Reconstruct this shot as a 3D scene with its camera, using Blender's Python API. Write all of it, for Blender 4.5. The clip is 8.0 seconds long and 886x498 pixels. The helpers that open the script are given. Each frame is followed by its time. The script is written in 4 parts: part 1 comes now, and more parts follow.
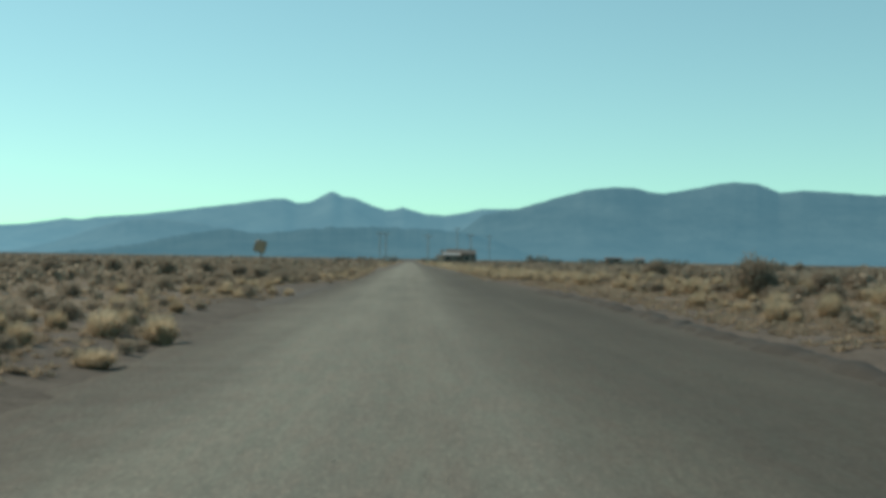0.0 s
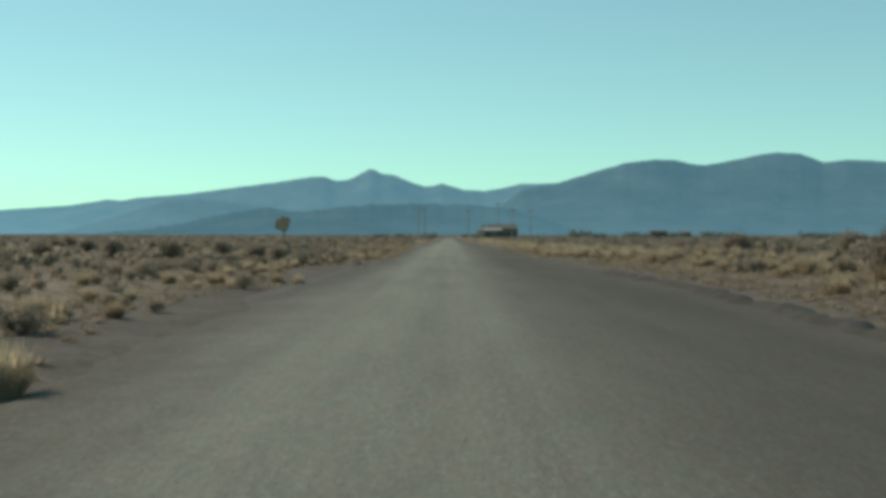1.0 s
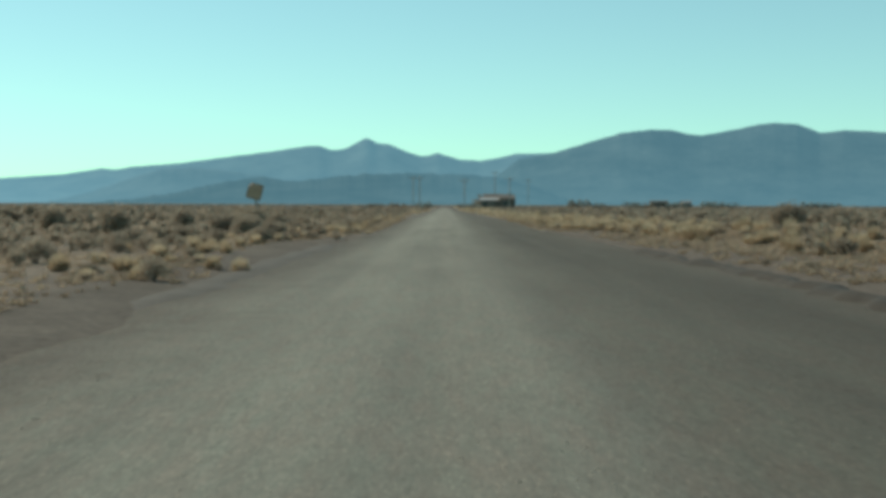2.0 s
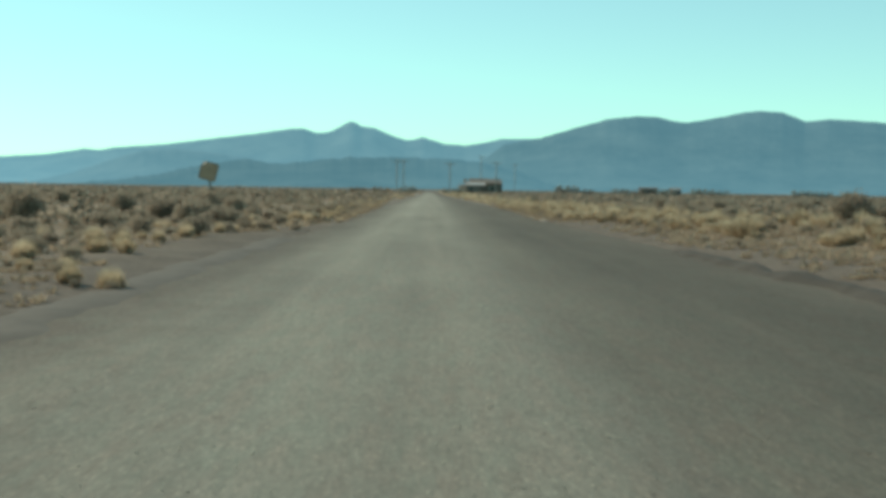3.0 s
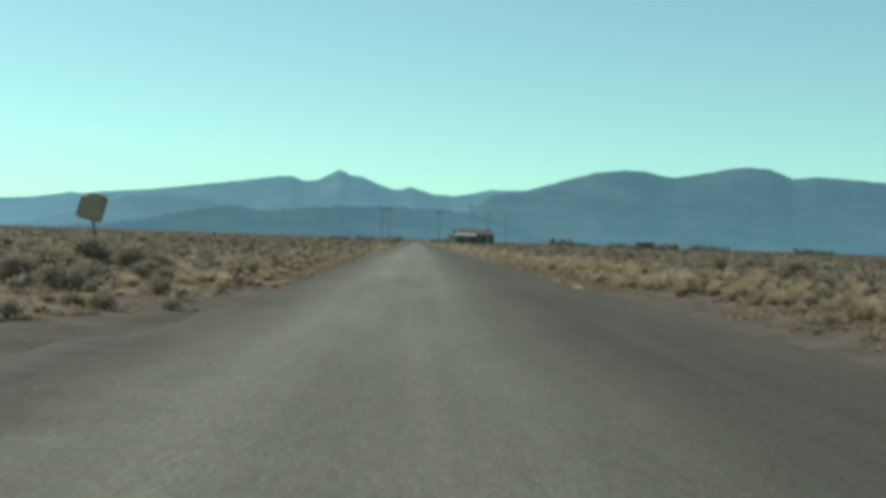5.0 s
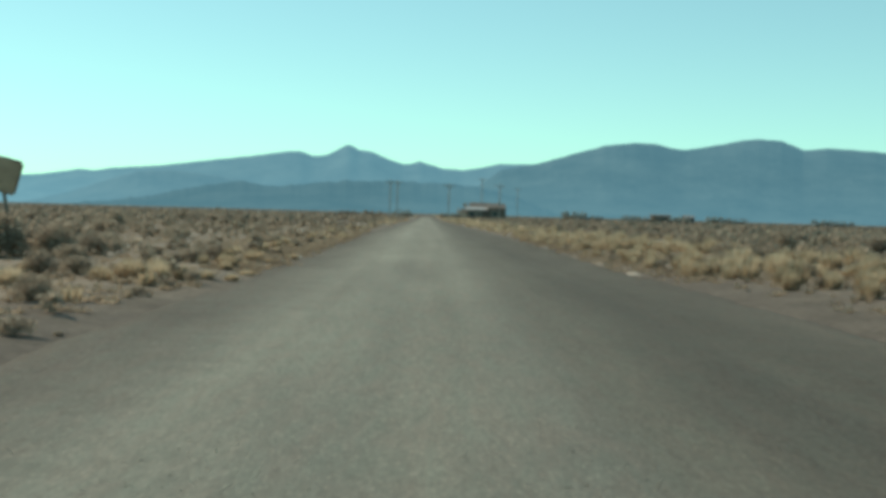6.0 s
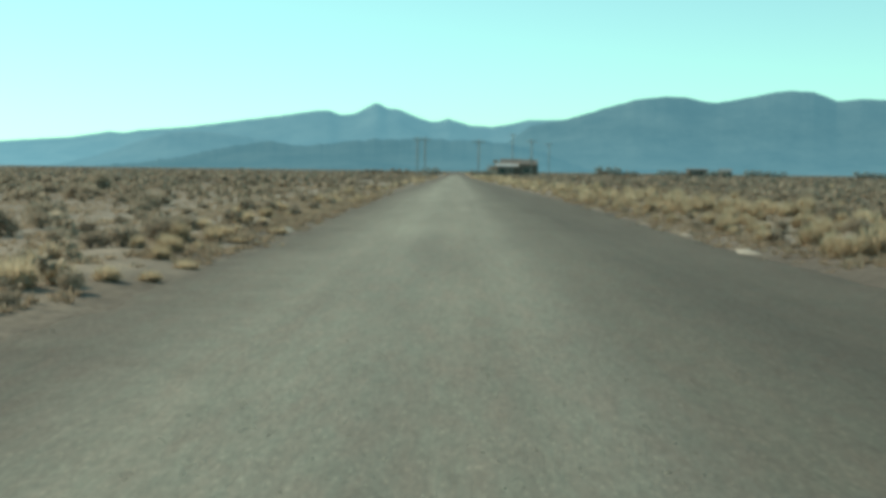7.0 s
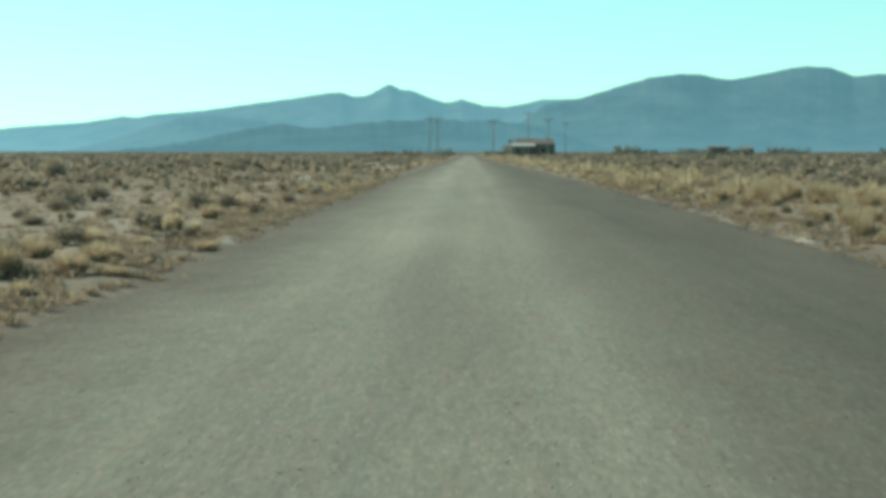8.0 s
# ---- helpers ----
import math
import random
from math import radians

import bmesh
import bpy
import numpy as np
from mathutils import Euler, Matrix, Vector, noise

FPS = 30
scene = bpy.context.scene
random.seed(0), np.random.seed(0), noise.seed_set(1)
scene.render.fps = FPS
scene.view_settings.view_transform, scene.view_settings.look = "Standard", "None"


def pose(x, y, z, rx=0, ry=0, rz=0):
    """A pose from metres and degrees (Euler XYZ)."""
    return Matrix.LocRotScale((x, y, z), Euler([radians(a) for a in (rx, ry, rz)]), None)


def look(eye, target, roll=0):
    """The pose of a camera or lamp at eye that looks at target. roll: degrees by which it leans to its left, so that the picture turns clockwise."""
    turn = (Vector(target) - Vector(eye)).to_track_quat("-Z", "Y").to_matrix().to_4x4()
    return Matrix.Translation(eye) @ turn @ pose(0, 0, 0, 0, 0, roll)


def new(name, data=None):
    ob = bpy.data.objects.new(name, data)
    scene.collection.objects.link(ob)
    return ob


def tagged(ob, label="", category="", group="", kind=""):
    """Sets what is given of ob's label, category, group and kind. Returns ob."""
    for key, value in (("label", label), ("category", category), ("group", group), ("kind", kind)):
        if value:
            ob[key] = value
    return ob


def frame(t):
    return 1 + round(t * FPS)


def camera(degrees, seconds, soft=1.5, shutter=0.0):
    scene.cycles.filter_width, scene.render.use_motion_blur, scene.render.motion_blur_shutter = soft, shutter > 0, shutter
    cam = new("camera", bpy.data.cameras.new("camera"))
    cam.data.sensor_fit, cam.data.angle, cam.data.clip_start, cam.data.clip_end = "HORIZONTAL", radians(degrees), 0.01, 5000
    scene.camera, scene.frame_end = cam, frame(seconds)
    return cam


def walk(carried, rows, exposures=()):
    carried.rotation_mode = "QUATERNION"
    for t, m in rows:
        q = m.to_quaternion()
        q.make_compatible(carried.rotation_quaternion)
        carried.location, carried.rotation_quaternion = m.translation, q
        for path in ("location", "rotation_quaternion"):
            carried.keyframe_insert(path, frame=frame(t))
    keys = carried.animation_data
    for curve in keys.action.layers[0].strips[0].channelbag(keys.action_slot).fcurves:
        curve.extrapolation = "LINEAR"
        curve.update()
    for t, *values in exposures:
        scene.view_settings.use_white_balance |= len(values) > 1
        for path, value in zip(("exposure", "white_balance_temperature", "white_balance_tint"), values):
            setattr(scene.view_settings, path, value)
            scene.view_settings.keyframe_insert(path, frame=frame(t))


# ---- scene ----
# A dirt road across a sagebrush plain towards hazy mountains, seen from a car that drives at about 8 m/s.
SPEED, EYE = 8.3, 1.35
cam = camera(41.2, 8.0, soft=4.3)

# seconds, yaw to the left, pitch up, lean to the right, in degrees
TURNS = [
    (0, -1.58, 0.48, -0.95),
    (0.1, -1.78, 1.04, -0.80),
    (0.2, -1.64, 0.89, -0.66),
    (0.3, -1.39, 1.14, -0.52),
    (0.4, -0.75, 0.66, -0.38),
    (0.5, -0.30, 0.49, -0.24),
    (0.6, -0.64, 0.78, -0.21),
    (0.7, -0.06, -0.24, -0.18),
    (0.8, -0.28, -0.32, -0.15),
    (0.9, 0.30, -0.66, -0.12),
    (1.0, 0.34, -0.71, -0.09),
    (1.1, 0.42, -1.38, 0.03),
    (1.2, 0.68, -1.74, 0.14),
    (2.3, -0.54, -2.30, -0.60),
    (2.4, -1.01, -2.40, -0.42),
    (2.5, -0.66, -2.53, -0.25),
    (2.6, -1.06, -2.54, -0.38),
    (2.7, -0.93, -2.34, -0.50),
    (2.8, -1.16, -2.81, -0.63),
    (2.9, -1.04, -2.59, -0.76),
    (3.0, -0.66, -2.92, -0.89),
    (3.1, -1.12, -3.09, -0.96),
    (3.2, -0.80, -3.14, -1.03),
    (3.3, -1.27, -2.83, -1.10),
    (3.4, -1.13, -2.12, -1.17),
    (3.5, -0.76, -1.41, -1.24),
    (3.6, -1.21, -2.54, -1.30),
    (3.7, -0.96, -1.88, -1.37),
    (3.8, -1.09, -1.41, -1.43),
    (3.9, -1.33, -0.98, -1.50),
    (4.0, -1.09, -0.73, -1.56),
    (4.2, -1.06, -0.48, -1.66),
    (4.4, -1.15, -0.20, -1.75),
    (4.5, -1.41, -0.15, -1.80),
    (4.7, -1.34, -0.16, -2.07),
    (5.8, -0.90, -1.65, -1.57),
    (5.9, -1.02, -1.15, -1.58),
    (6.0, -0.83, -1.72, -1.58),
    (6.2, -0.52, -2.67, -1.49),
    (6.4, -0.08, -2.72, -1.40),
    (6.5, -0.08, -2.65, -1.35),
    (6.6, 0.39, -3.39, -1.23),
    (6.8, 0.66, -3.41, -0.98),
    (7.0, 0.58, -3.81, -0.74),
    (7.2, 1.19, -3.55, -0.69),
    (7.4, 1.24, -4.23, -0.65),
    (7.5, 0.74, -4.19, -0.63),
    (7.8, 1.37, -4.35, -0.26),
    (8.0, 1.30, -4.74, -0.02),
]


def heading(yaw, pitch):
    a, b = radians(yaw), radians(pitch)
    return Vector((-math.sin(a) * math.cos(b), math.cos(a) * math.cos(b), math.sin(b)))


walk(cam, [(t, look((0, SPEED * t, EYE), Vector((0, SPEED * t, EYE)) + heading(yaw, pitch) * 10, -lean))
           for t, yaw, pitch, lean in TURNS],
     [(0.0, 0.20, 6500, 13), (0.5, 0.10, 6500, 13), (1.0, 0.12, 6500, 13), (2.5, 0.4, 6550, 10), (3.0, 0.5, 6600, 8), (3.5, 0.5, 6600, 8),
      (4.0, 0.35, 6500, 10), (4.5, 0.22, 6450, 12), (6.0, 0.4, 6500, 9), (7.0, 0.56, 6550, 4), (8.0, 0.68, 6550, 2)])

# ---- world and sun ----
SUN_TURN, SUN_HEIGHT = -58.0, 38.0   # degrees clockwise from the road's direction, and above the horizon
world = bpy.data.worlds.new("sky")
scene.world = world
world.use_nodes = True
wn, wl = world.node_tree.nodes, world.node_tree.links
wn.clear()
sky = wn.new("ShaderNodeTexSky")
sky.sky_type, sky.sun_disc = "NISHITA", False
sky.sun_elevation, sky.sun_rotation = radians(SUN_HEIGHT), radians(SUN_TURN)
sky.altitude, sky.air_density, sky.dust_density, sky.ozone_density = 1300, 1.0, 0.18, 1.2
# a pale blue-green haze evens out the sky's red
split, join = wn.new("ShaderNodeSeparateColor"), wn.new("ShaderNodeCombineColor")
red, green_part, blue = wn.new("ShaderNodeMath"), wn.new("ShaderNodeMath"), wn.new("ShaderNodeMath")
red.operation, green_part.operation, blue.operation = "MULTIPLY_ADD", "MULTIPLY", "MULTIPLY"
wl.new(sky.outputs[0], split.inputs[0])
pale = wn.new("ShaderNodeMath")      # whiter where the sky is bright, towards the horizon
pale.operation = "POWER"
wl.new(split.outputs[1], pale.inputs[0])
pale.inputs[1].default_value = 1.05
wl.new(pale.outputs[0], green_part.inputs[0])
green_part.inputs[1].default_value = 0.42
wl.new(split.outputs[0], red.inputs[0])
red.inputs[1].default_value = 0.08
wl.new(green_part.outputs[0], red.inputs[2])
wl.new(split.outputs[2], blue.inputs[0])
blue.inputs[1].default_value = 1.085
wl.new(red.outputs[0], join.inputs[0])
green = wn.new("ShaderNodeMath")
green.operation = "MULTIPLY"
green.inputs[1].default_value = 1.40
wl.new(split.outputs[1], green.inputs[0])
wl.new(green.outputs[0], join.inputs[1])
wl.new(blue.outputs[0], join.inputs[2])
back = wn.new("ShaderNodeBackground")
back.inputs[1].default_value = 0.15
out = wn.new("ShaderNodeOutputWorld")
even = wn.new("ShaderNodeGamma")      # thin haze evens out the sky from zenith to horizon
even.inputs[1].default_value = 0.72
wl.new(join.outputs[0], even.inputs[0])
wl.new(even.outputs[0], back.inputs[0])
wl.new(back.outputs[0], out.inputs[0])

sun = new("sun", bpy.data.lights.new("sun", "SUN"))
sun.data.energy, sun.data.angle, sun.data.color = 2.8, radians(0.6), (1.0, 0.88, 0.69)
sun_way = Vector((math.sin(radians(SUN_TURN)) * math.cos(radians(SUN_HEIGHT)),
                  math.cos(radians(SUN_TURN)) * math.cos(radians(SUN_HEIGHT)), math.sin(radians(SUN_HEIGHT))))
sun.matrix_world = look(sun_way * 50, (0, 0, 0))


# ---- materials ----
def blank(name):
    m = bpy.data.materials.new(name)
    m.use_nodes = True
    nt = m.node_tree
    nt.nodes.clear()
    return m, nt.nodes, nt.links


def ramp(n, stops):
    r = n.new("ShaderNodeValToRGB")
    e = r.color_ramp.elements
    e[0].position, e[0].color = stops[0][0], (*stops[0][1], 1)
    e[1].position, e[1].color = stops[-1][0], (*stops[-1][1], 1)
    for p, c in stops[1:-1]:
        k = e.new(p)
        k.color = (*c, 1)
    return r


def noisy(n, l, coord, scale, detail=4.0, rough=0.55):
    t = n.new("ShaderNodeTexNoise")
    t.inputs["Scale"].default_value, t.inputs["Detail"].default_value, t.inputs["Roughness"].default_value = scale, detail, rough
    l.new(coord, t.inputs["Vector"])
    return t.outputs["Fac"]


def mixed(n, l, kind, fac, a, b):
    m = n.new("ShaderNodeMix")
    m.data_type, m.blend_type = "RGBA", kind
    for value, socket in ((fac, m.inputs[0]), (a, m.inputs[6]), (b, m.inputs[7])):
        if isinstance(value, (float, int)):
            socket.default_value = value
        elif isinstance(value, tuple):
            socket.default_value = (*value, 1)
        else:
            l.new(value, socket)
    return m.outputs[2]


def finish(m, n, l, colour, rough=0.9, height=None, strength=0.4, distance=0.02, metal=0.0, glow=None, spec=0.3):
    b = n.new("ShaderNodeBsdfPrincipled")
    b.inputs["Roughness"].default_value, b.inputs["Metallic"].default_value = rough, metal
    b.inputs["Specular IOR Level"].default_value = spec
    if isinstance(colour, tuple):
        b.inputs["Base Color"].default_value = (*colour, 1)
    else:
        l.new(colour, b.inputs["Base Color"])
    if height is not None:
        bump = n.new("ShaderNodeBump")
        bump.inputs["Strength"].default_value, bump.inputs["Distance"].default_value = strength, distance
        l.new(height, bump.inputs["Height"])
        l.new(bump.outputs[0], b.inputs["Normal"])
    if glow:
        b.inputs["Emission Color"].default_value, b.inputs["Emission Strength"].default_value = (*glow[0], 1), glow[1]
    o = n.new("ShaderNodeOutputMaterial")
    l.new(b.outputs[0], o.inputs[0])
    return m


def plain(name, a, b, scale=6.0, rough=0.85, metal=0.0, bump=0.3, fine=60.0):
    """Two tones in large and small patches, with a fine relief."""
    m, n, l = blank(name)
    c = n.new("ShaderNodeTexCoord").outputs["Object"]
    big, small = noisy(n, l, c, scale, 5), noisy(n, l, c, fine, 3)
    mix = n.new("ShaderNodeMath")
    mix.operation = "MULTIPLY_ADD"
    l.new(small, mix.inputs[0])
    mix.inputs[1].default_value = 0.4
    l.new(big, mix.inputs[2])
    r = ramp(n, [(0.42, a), (0.95, b)])
    l.new(mix.outputs[0], r.inputs[0])
    return finish(m, n, l, r.outputs[0], rough, small, bump, 0.01, metal)


def road_material(name, stones=False):
    """Packed gravel: pale where the wheels run, brown and loose towards the sides (the right darkened for a windscreen
    reflection too) and at the ragged edge.
    The loose stones on it are of the same rock, each of its own tone."""
    m, n, l = blank(name)
    geo = n.new("ShaderNodeNewGeometry")
    place = geo.outputs["Position"]
    xyz = n.new("ShaderNodeSeparateXYZ")
    l.new(place, xyz.inputs[0])
    stretch = n.new("ShaderNodeMapping")
    stretch.inputs["Scale"].default_value = (1.0, 0.022, 1.0)
    l.new(place, stretch.inputs["Vector"])
    along = noisy(n, l, stretch.outputs[0], 1.3, 5, 0.6)
    worn = n.new("ShaderNodeMapping")
    worn.inputs["Scale"].default_value = (1.0, 0.2, 1.0)
    l.new(place, worn.inputs["Vector"])
    raked = n.new("ShaderNodeMapping")
    raked.inputs["Scale"].default_value = (1.0, 0.3, 1.0)
    l.new(place, raked.inputs["Vector"])
    patch = noisy(n, l, worn.outputs[0], 0.55, 6, 0.6)
    gravel = noisy(n, l, raked.outputs[0], 30.0, 6, 0.8)
    stone = n.new("ShaderNodeTexVoronoi")
    stone.inputs["Scale"].default_value = 26.0
    l.new(raked.outputs[0], stone.inputs["Vector"])
    # where the traffic runs; the right side is darkened further for the windscreen's reflection
    shift = n.new("ShaderNodeMath")
    shift.operation = "MULTIPLY_ADD"
    l.new(along, shift.inputs[0])
    shift.inputs[1].default_value = 1.3
    l.new(xyz.outputs["X"], shift.inputs[2])
    span = n.new("ShaderNodeMapRange")
    span.inputs["From Min"].default_value, span.inputs["From Max"].default_value = -3.55, 7.45
    l.new(shift.outputs[0], span.inputs["Value"])
    lane = ramp(n, [(0.0, (0.175, 0.159, 0.135)), (0.14, (0.204, 0.195, 0.163)), (0.30, (0.218, 0.212, 0.178)), (0.37, (0.200, 0.192, 0.161)),
                    (0.45, (0.203, 0.195, 0.164)), (0.52, (0.143, 0.135, 0.112)), (0.62, (0.110, 0.102, 0.085)), (1.0, (0.078, 0.069, 0.056))])
    l.new(span.outputs[0], lane.inputs[0])
    wide = ramp(n, [(0.3, (0.88, 0.86, 0.855)), (0.7, (1.12, 1.12, 1.095))])
    l.new(patch, wide.inputs[0])
    fine = ramp(n, [(0.3, (0.82, 0.82, 0.82)), (0.7, (1.26, 1.25, 1.24))])
    l.new(gravel, fine.inputs[0])
    streak = ramp(n, [(0.3, (0.88, 0.88, 0.88)), (0.7, (1.12, 1.12, 1.11))])
    l.new(along, streak.inputs[0])
    col = mixed(n, l, "MULTIPLY", 1.0, lane.outputs[0], wide.outputs[0])
    col = mixed(n, l, "MULTIPLY", 1.0, col, streak.outputs[0])
    pebble = ramp(n, [(0.0, (1.35, 1.32, 1.28)), (0.35, (0.94, 0.94, 0.94))])
    l.new(stone.outputs["Distance"], pebble.inputs[0])
    # paler from 63 m along the road on
    paler_ahead = n.new("ShaderNodeMapRange")
    paler_ahead.inputs["From Min"].default_value, paler_ahead.inputs["From Max"].default_value = 63.0, 82.0
    paler_ahead.inputs["To Min"].default_value, paler_ahead.inputs["To Max"].default_value = 1.0, 1.14
    l.new(xyz.outputs["Y"], paler_ahead.inputs["Value"])
    col = mixed(n, l, "MULTIPLY", 1.0, col, paler_ahead.outputs[0])
    # the loose margin
    rim = n.new("ShaderNodeAttribute")
    rim.attribute_name = "from_edge"
    ragged = n.new("ShaderNodeMath")
    ragged.operation = "MULTIPLY_ADD"
    l.new(noisy(n, l, place, 1.6, 5, 0.7), ragged.inputs[0])
    ragged.inputs[1].default_value = -2.2
    l.new(rim.outputs["Fac"], ragged.inputs[2])
    loose = n.new("ShaderNodeMapRange")
    loose.inputs["From Min"].default_value, loose.inputs["From Max"].default_value = -1.0, 0.9
    loose.inputs["To Min"].default_value, loose.inputs["To Max"].default_value = 1.0, 0.0
    l.new(ragged.outputs[0], loose.inputs["Value"])
    dirt = ramp(n, [(0.3, (0.105, 0.092, 0.075)), (0.7, (0.150, 0.132, 0.107))])
    l.new(patch, dirt.inputs[0])
    col = mixed(n, l, "MIX", loose.outputs[0], col, dirt.outputs[0])
    col = mixed(n, l, "MULTIPLY", 1.0, col, fine.outputs[0])
    col = mixed(n, l, "MULTIPLY", 0.8, col, pebble.outputs[0])
    # handfuls of looser, browner and greyer gravel
    mottle = ramp(n, [(0.36, (0.80, 0.77, 0.77)), (0.5, (1.0, 1.0, 1.0)), (0.64, (1.20, 1.20, 1.19))])
    l.new(noisy(n, l, worn.outputs[0], 18.0, 5, 0.75), mottle.inputs[0])
    col = mixed(n, l, "MULTIPLY", 0.5, col, mottle.outputs[0])
    # greenish-grey and reddish-brown rock in uneven blotches
    blotch = ramp(n, [(0.36, (1.045, 0.985, 0.965)), (0.5, (1.0, 1.0, 0.985)), (0.64, (0.965, 1.02, 1.0))])
    l.new(noisy(n, l, worn.outputs[0], 5.5, 4, 0.7), blotch.inputs[0])
    col = mixed(n, l, "MULTIPLY", 0.85, col, blotch.outputs[0])
    if stones:
        tone = ramp(n, [(0.0, (1.0, 0.97, 0.94)), (0.5, (1.35, 1.33, 1.29)), (1.0, (1.8, 1.78, 1.72))])
        l.new(geo.outputs["Random Per Island"], tone.inputs[0])
        col = mixed(n, l, "MULTIPLY", 1.0, col, tone.outputs[0])
    return finish(m, n, l, col, 0.95, gravel, 0.6, 0.02, spec=0.15)


def soil_material():
    """Pale dry soil and litter on the plain; trodden, darker dirt beside the road."""
    m, n, l = blank("dry_soil")
    geo = n.new("ShaderNodeNewGeometry")
    place = geo.outputs["Position"]
    wide, mid, fine = noisy(n, l, place, 0.09, 5), noisy(n, l, place, 0.7, 6, 0.65), noisy(n, l, place, 7.0, 5, 0.7)
    tone = ramp(n, [(0.3, (0.195, 0.158, 0.121)), (0.5, (0.252, 0.205, 0.156)), (0.7, (0.31, 0.252, 0.191))])
    l.new(mid, tone.inputs[0])
    patch = ramp(n, [(0.35, (0.78, 0.78, 0.80)), (0.65, (1.12, 1.08, 1.0))])
    l.new(wide, patch.inputs[0])
    grit = ramp(n, [(0.3, (0.7, 0.7, 0.7)), (0.7, (1.28, 1.28, 1.28))])
    l.new(fine, grit.inputs[0])
    rim = n.new("ShaderNodeAttribute")
    rim.attribute_name = "from_edge"
    ragged = n.new("ShaderNodeMath")
    ragged.operation = "MULTIPLY_ADD"
    l.new(noisy(n, l, place, 0.8, 5, 0.7), ragged.inputs[0])
    ragged.inputs[1].default_value = -3.0
    l.new(rim.outputs["Fac"], ragged.inputs[2])
    trodden = n.new("ShaderNodeMapRange")
    trodden.inputs["From Min"].default_value, trodden.inputs["From Max"].default_value = -0.6, 1.6
    trodden.inputs["To Min"].default_value, trodden.inputs["To Max"].default_value = 1.0, 0.0
    l.new(ragged.outputs[0], trodden.inputs["Value"])
    dirt = ramp(n, [(0.3, (0.104, 0.086, 0.069)), (0.5, (0.136, 0.113, 0.091)), (0.7, (0.172, 0.143, 0.115))])
    l.new(mid, dirt.inputs[0])
    col = mixed(n, l, "MULTIPLY", 1.0, tone.outputs[0], patch.outputs[0])
    # paler, sandier ground further along, lightened in part for windscreen glare
    ahead = n.new("ShaderNodeSeparateXYZ")
    l.new(place, ahead.inputs[0])
    reach = n.new("ShaderNodeMath")
    reach.operation = "MULTIPLY_ADD"
    l.new(wide, reach.inputs[0])
    reach.inputs[1].default_value = 24.0
    l.new(ahead.outputs["Y"], reach.inputs[2])
    sand = n.new("ShaderNodeMapRange")
    sand.inputs["From Min"].default_value, sand.inputs["From Max"].default_value = 78.0, 98.0
    l.new(reach.outputs[0], sand.inputs["Value"])
    pale_sand = ramp(n, [(0.3, (0.235, 0.198, 0.157)), (0.7, (0.335, 0.282, 0.222))])
    l.new(mid, pale_sand.inputs[0])
    col = mixed(n, l, "MIX", sand.outputs[0], col, pale_sand.outputs[0])
    # low dead brush covers the open plain
    brush = n.new("ShaderNodeMapRange")
    brush.inputs["From Min"].default_value, brush.inputs["From Max"].default_value = 5.0, 14.0
    brush.inputs["To Min"].default_value, brush.inputs["To Max"].default_value = 0.0, 0.85
    l.new(rim.outputs["Fac"], brush.inputs["Value"])
    scrub = ramp(n, [(0.3, (0.135, 0.111, 0.087)), (0.7, (0.19, 0.156, 0.121))])
    l.new(mid, scrub.inputs[0])
    # brush on that ground, made paler partly to imitate the same glare
    pale_scrub = ramp(n, [(0.3, (0.175, 0.146, 0.115)), (0.7, (0.25, 0.207, 0.162))])
    l.new(mid, pale_scrub.inputs[0])
    cover = mixed(n, l, "MIX", sand.outputs[0], scrub.outputs[0], pale_scrub.outputs[0])
    # denser sage far off, darkened and greyed also to paint in the haze
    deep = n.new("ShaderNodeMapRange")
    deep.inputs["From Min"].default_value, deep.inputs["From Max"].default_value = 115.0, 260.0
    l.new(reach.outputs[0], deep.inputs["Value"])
    hazy_brush = ramp(n, [(0.3, (0.088, 0.080, 0.068)), (0.7, (0.125, 0.112, 0.093))])
    l.new(mid, hazy_brush.inputs[0])
    cover = mixed(n, l, "MIX", deep.outputs[0], cover, hazy_brush.outputs[0])
    col = mixed(n, l, "MIX", brush.outputs[0], col, cover)
    col = mixed(n, l, "MIX", trodden.outputs[0], col, dirt.outputs[0])
    col = mixed(n, l, "MULTIPLY", 1.0, col, grit.outputs[0])
    return finish(m, n, l, col, 0.95, fine, 0.6, 0.05, spec=0.1)


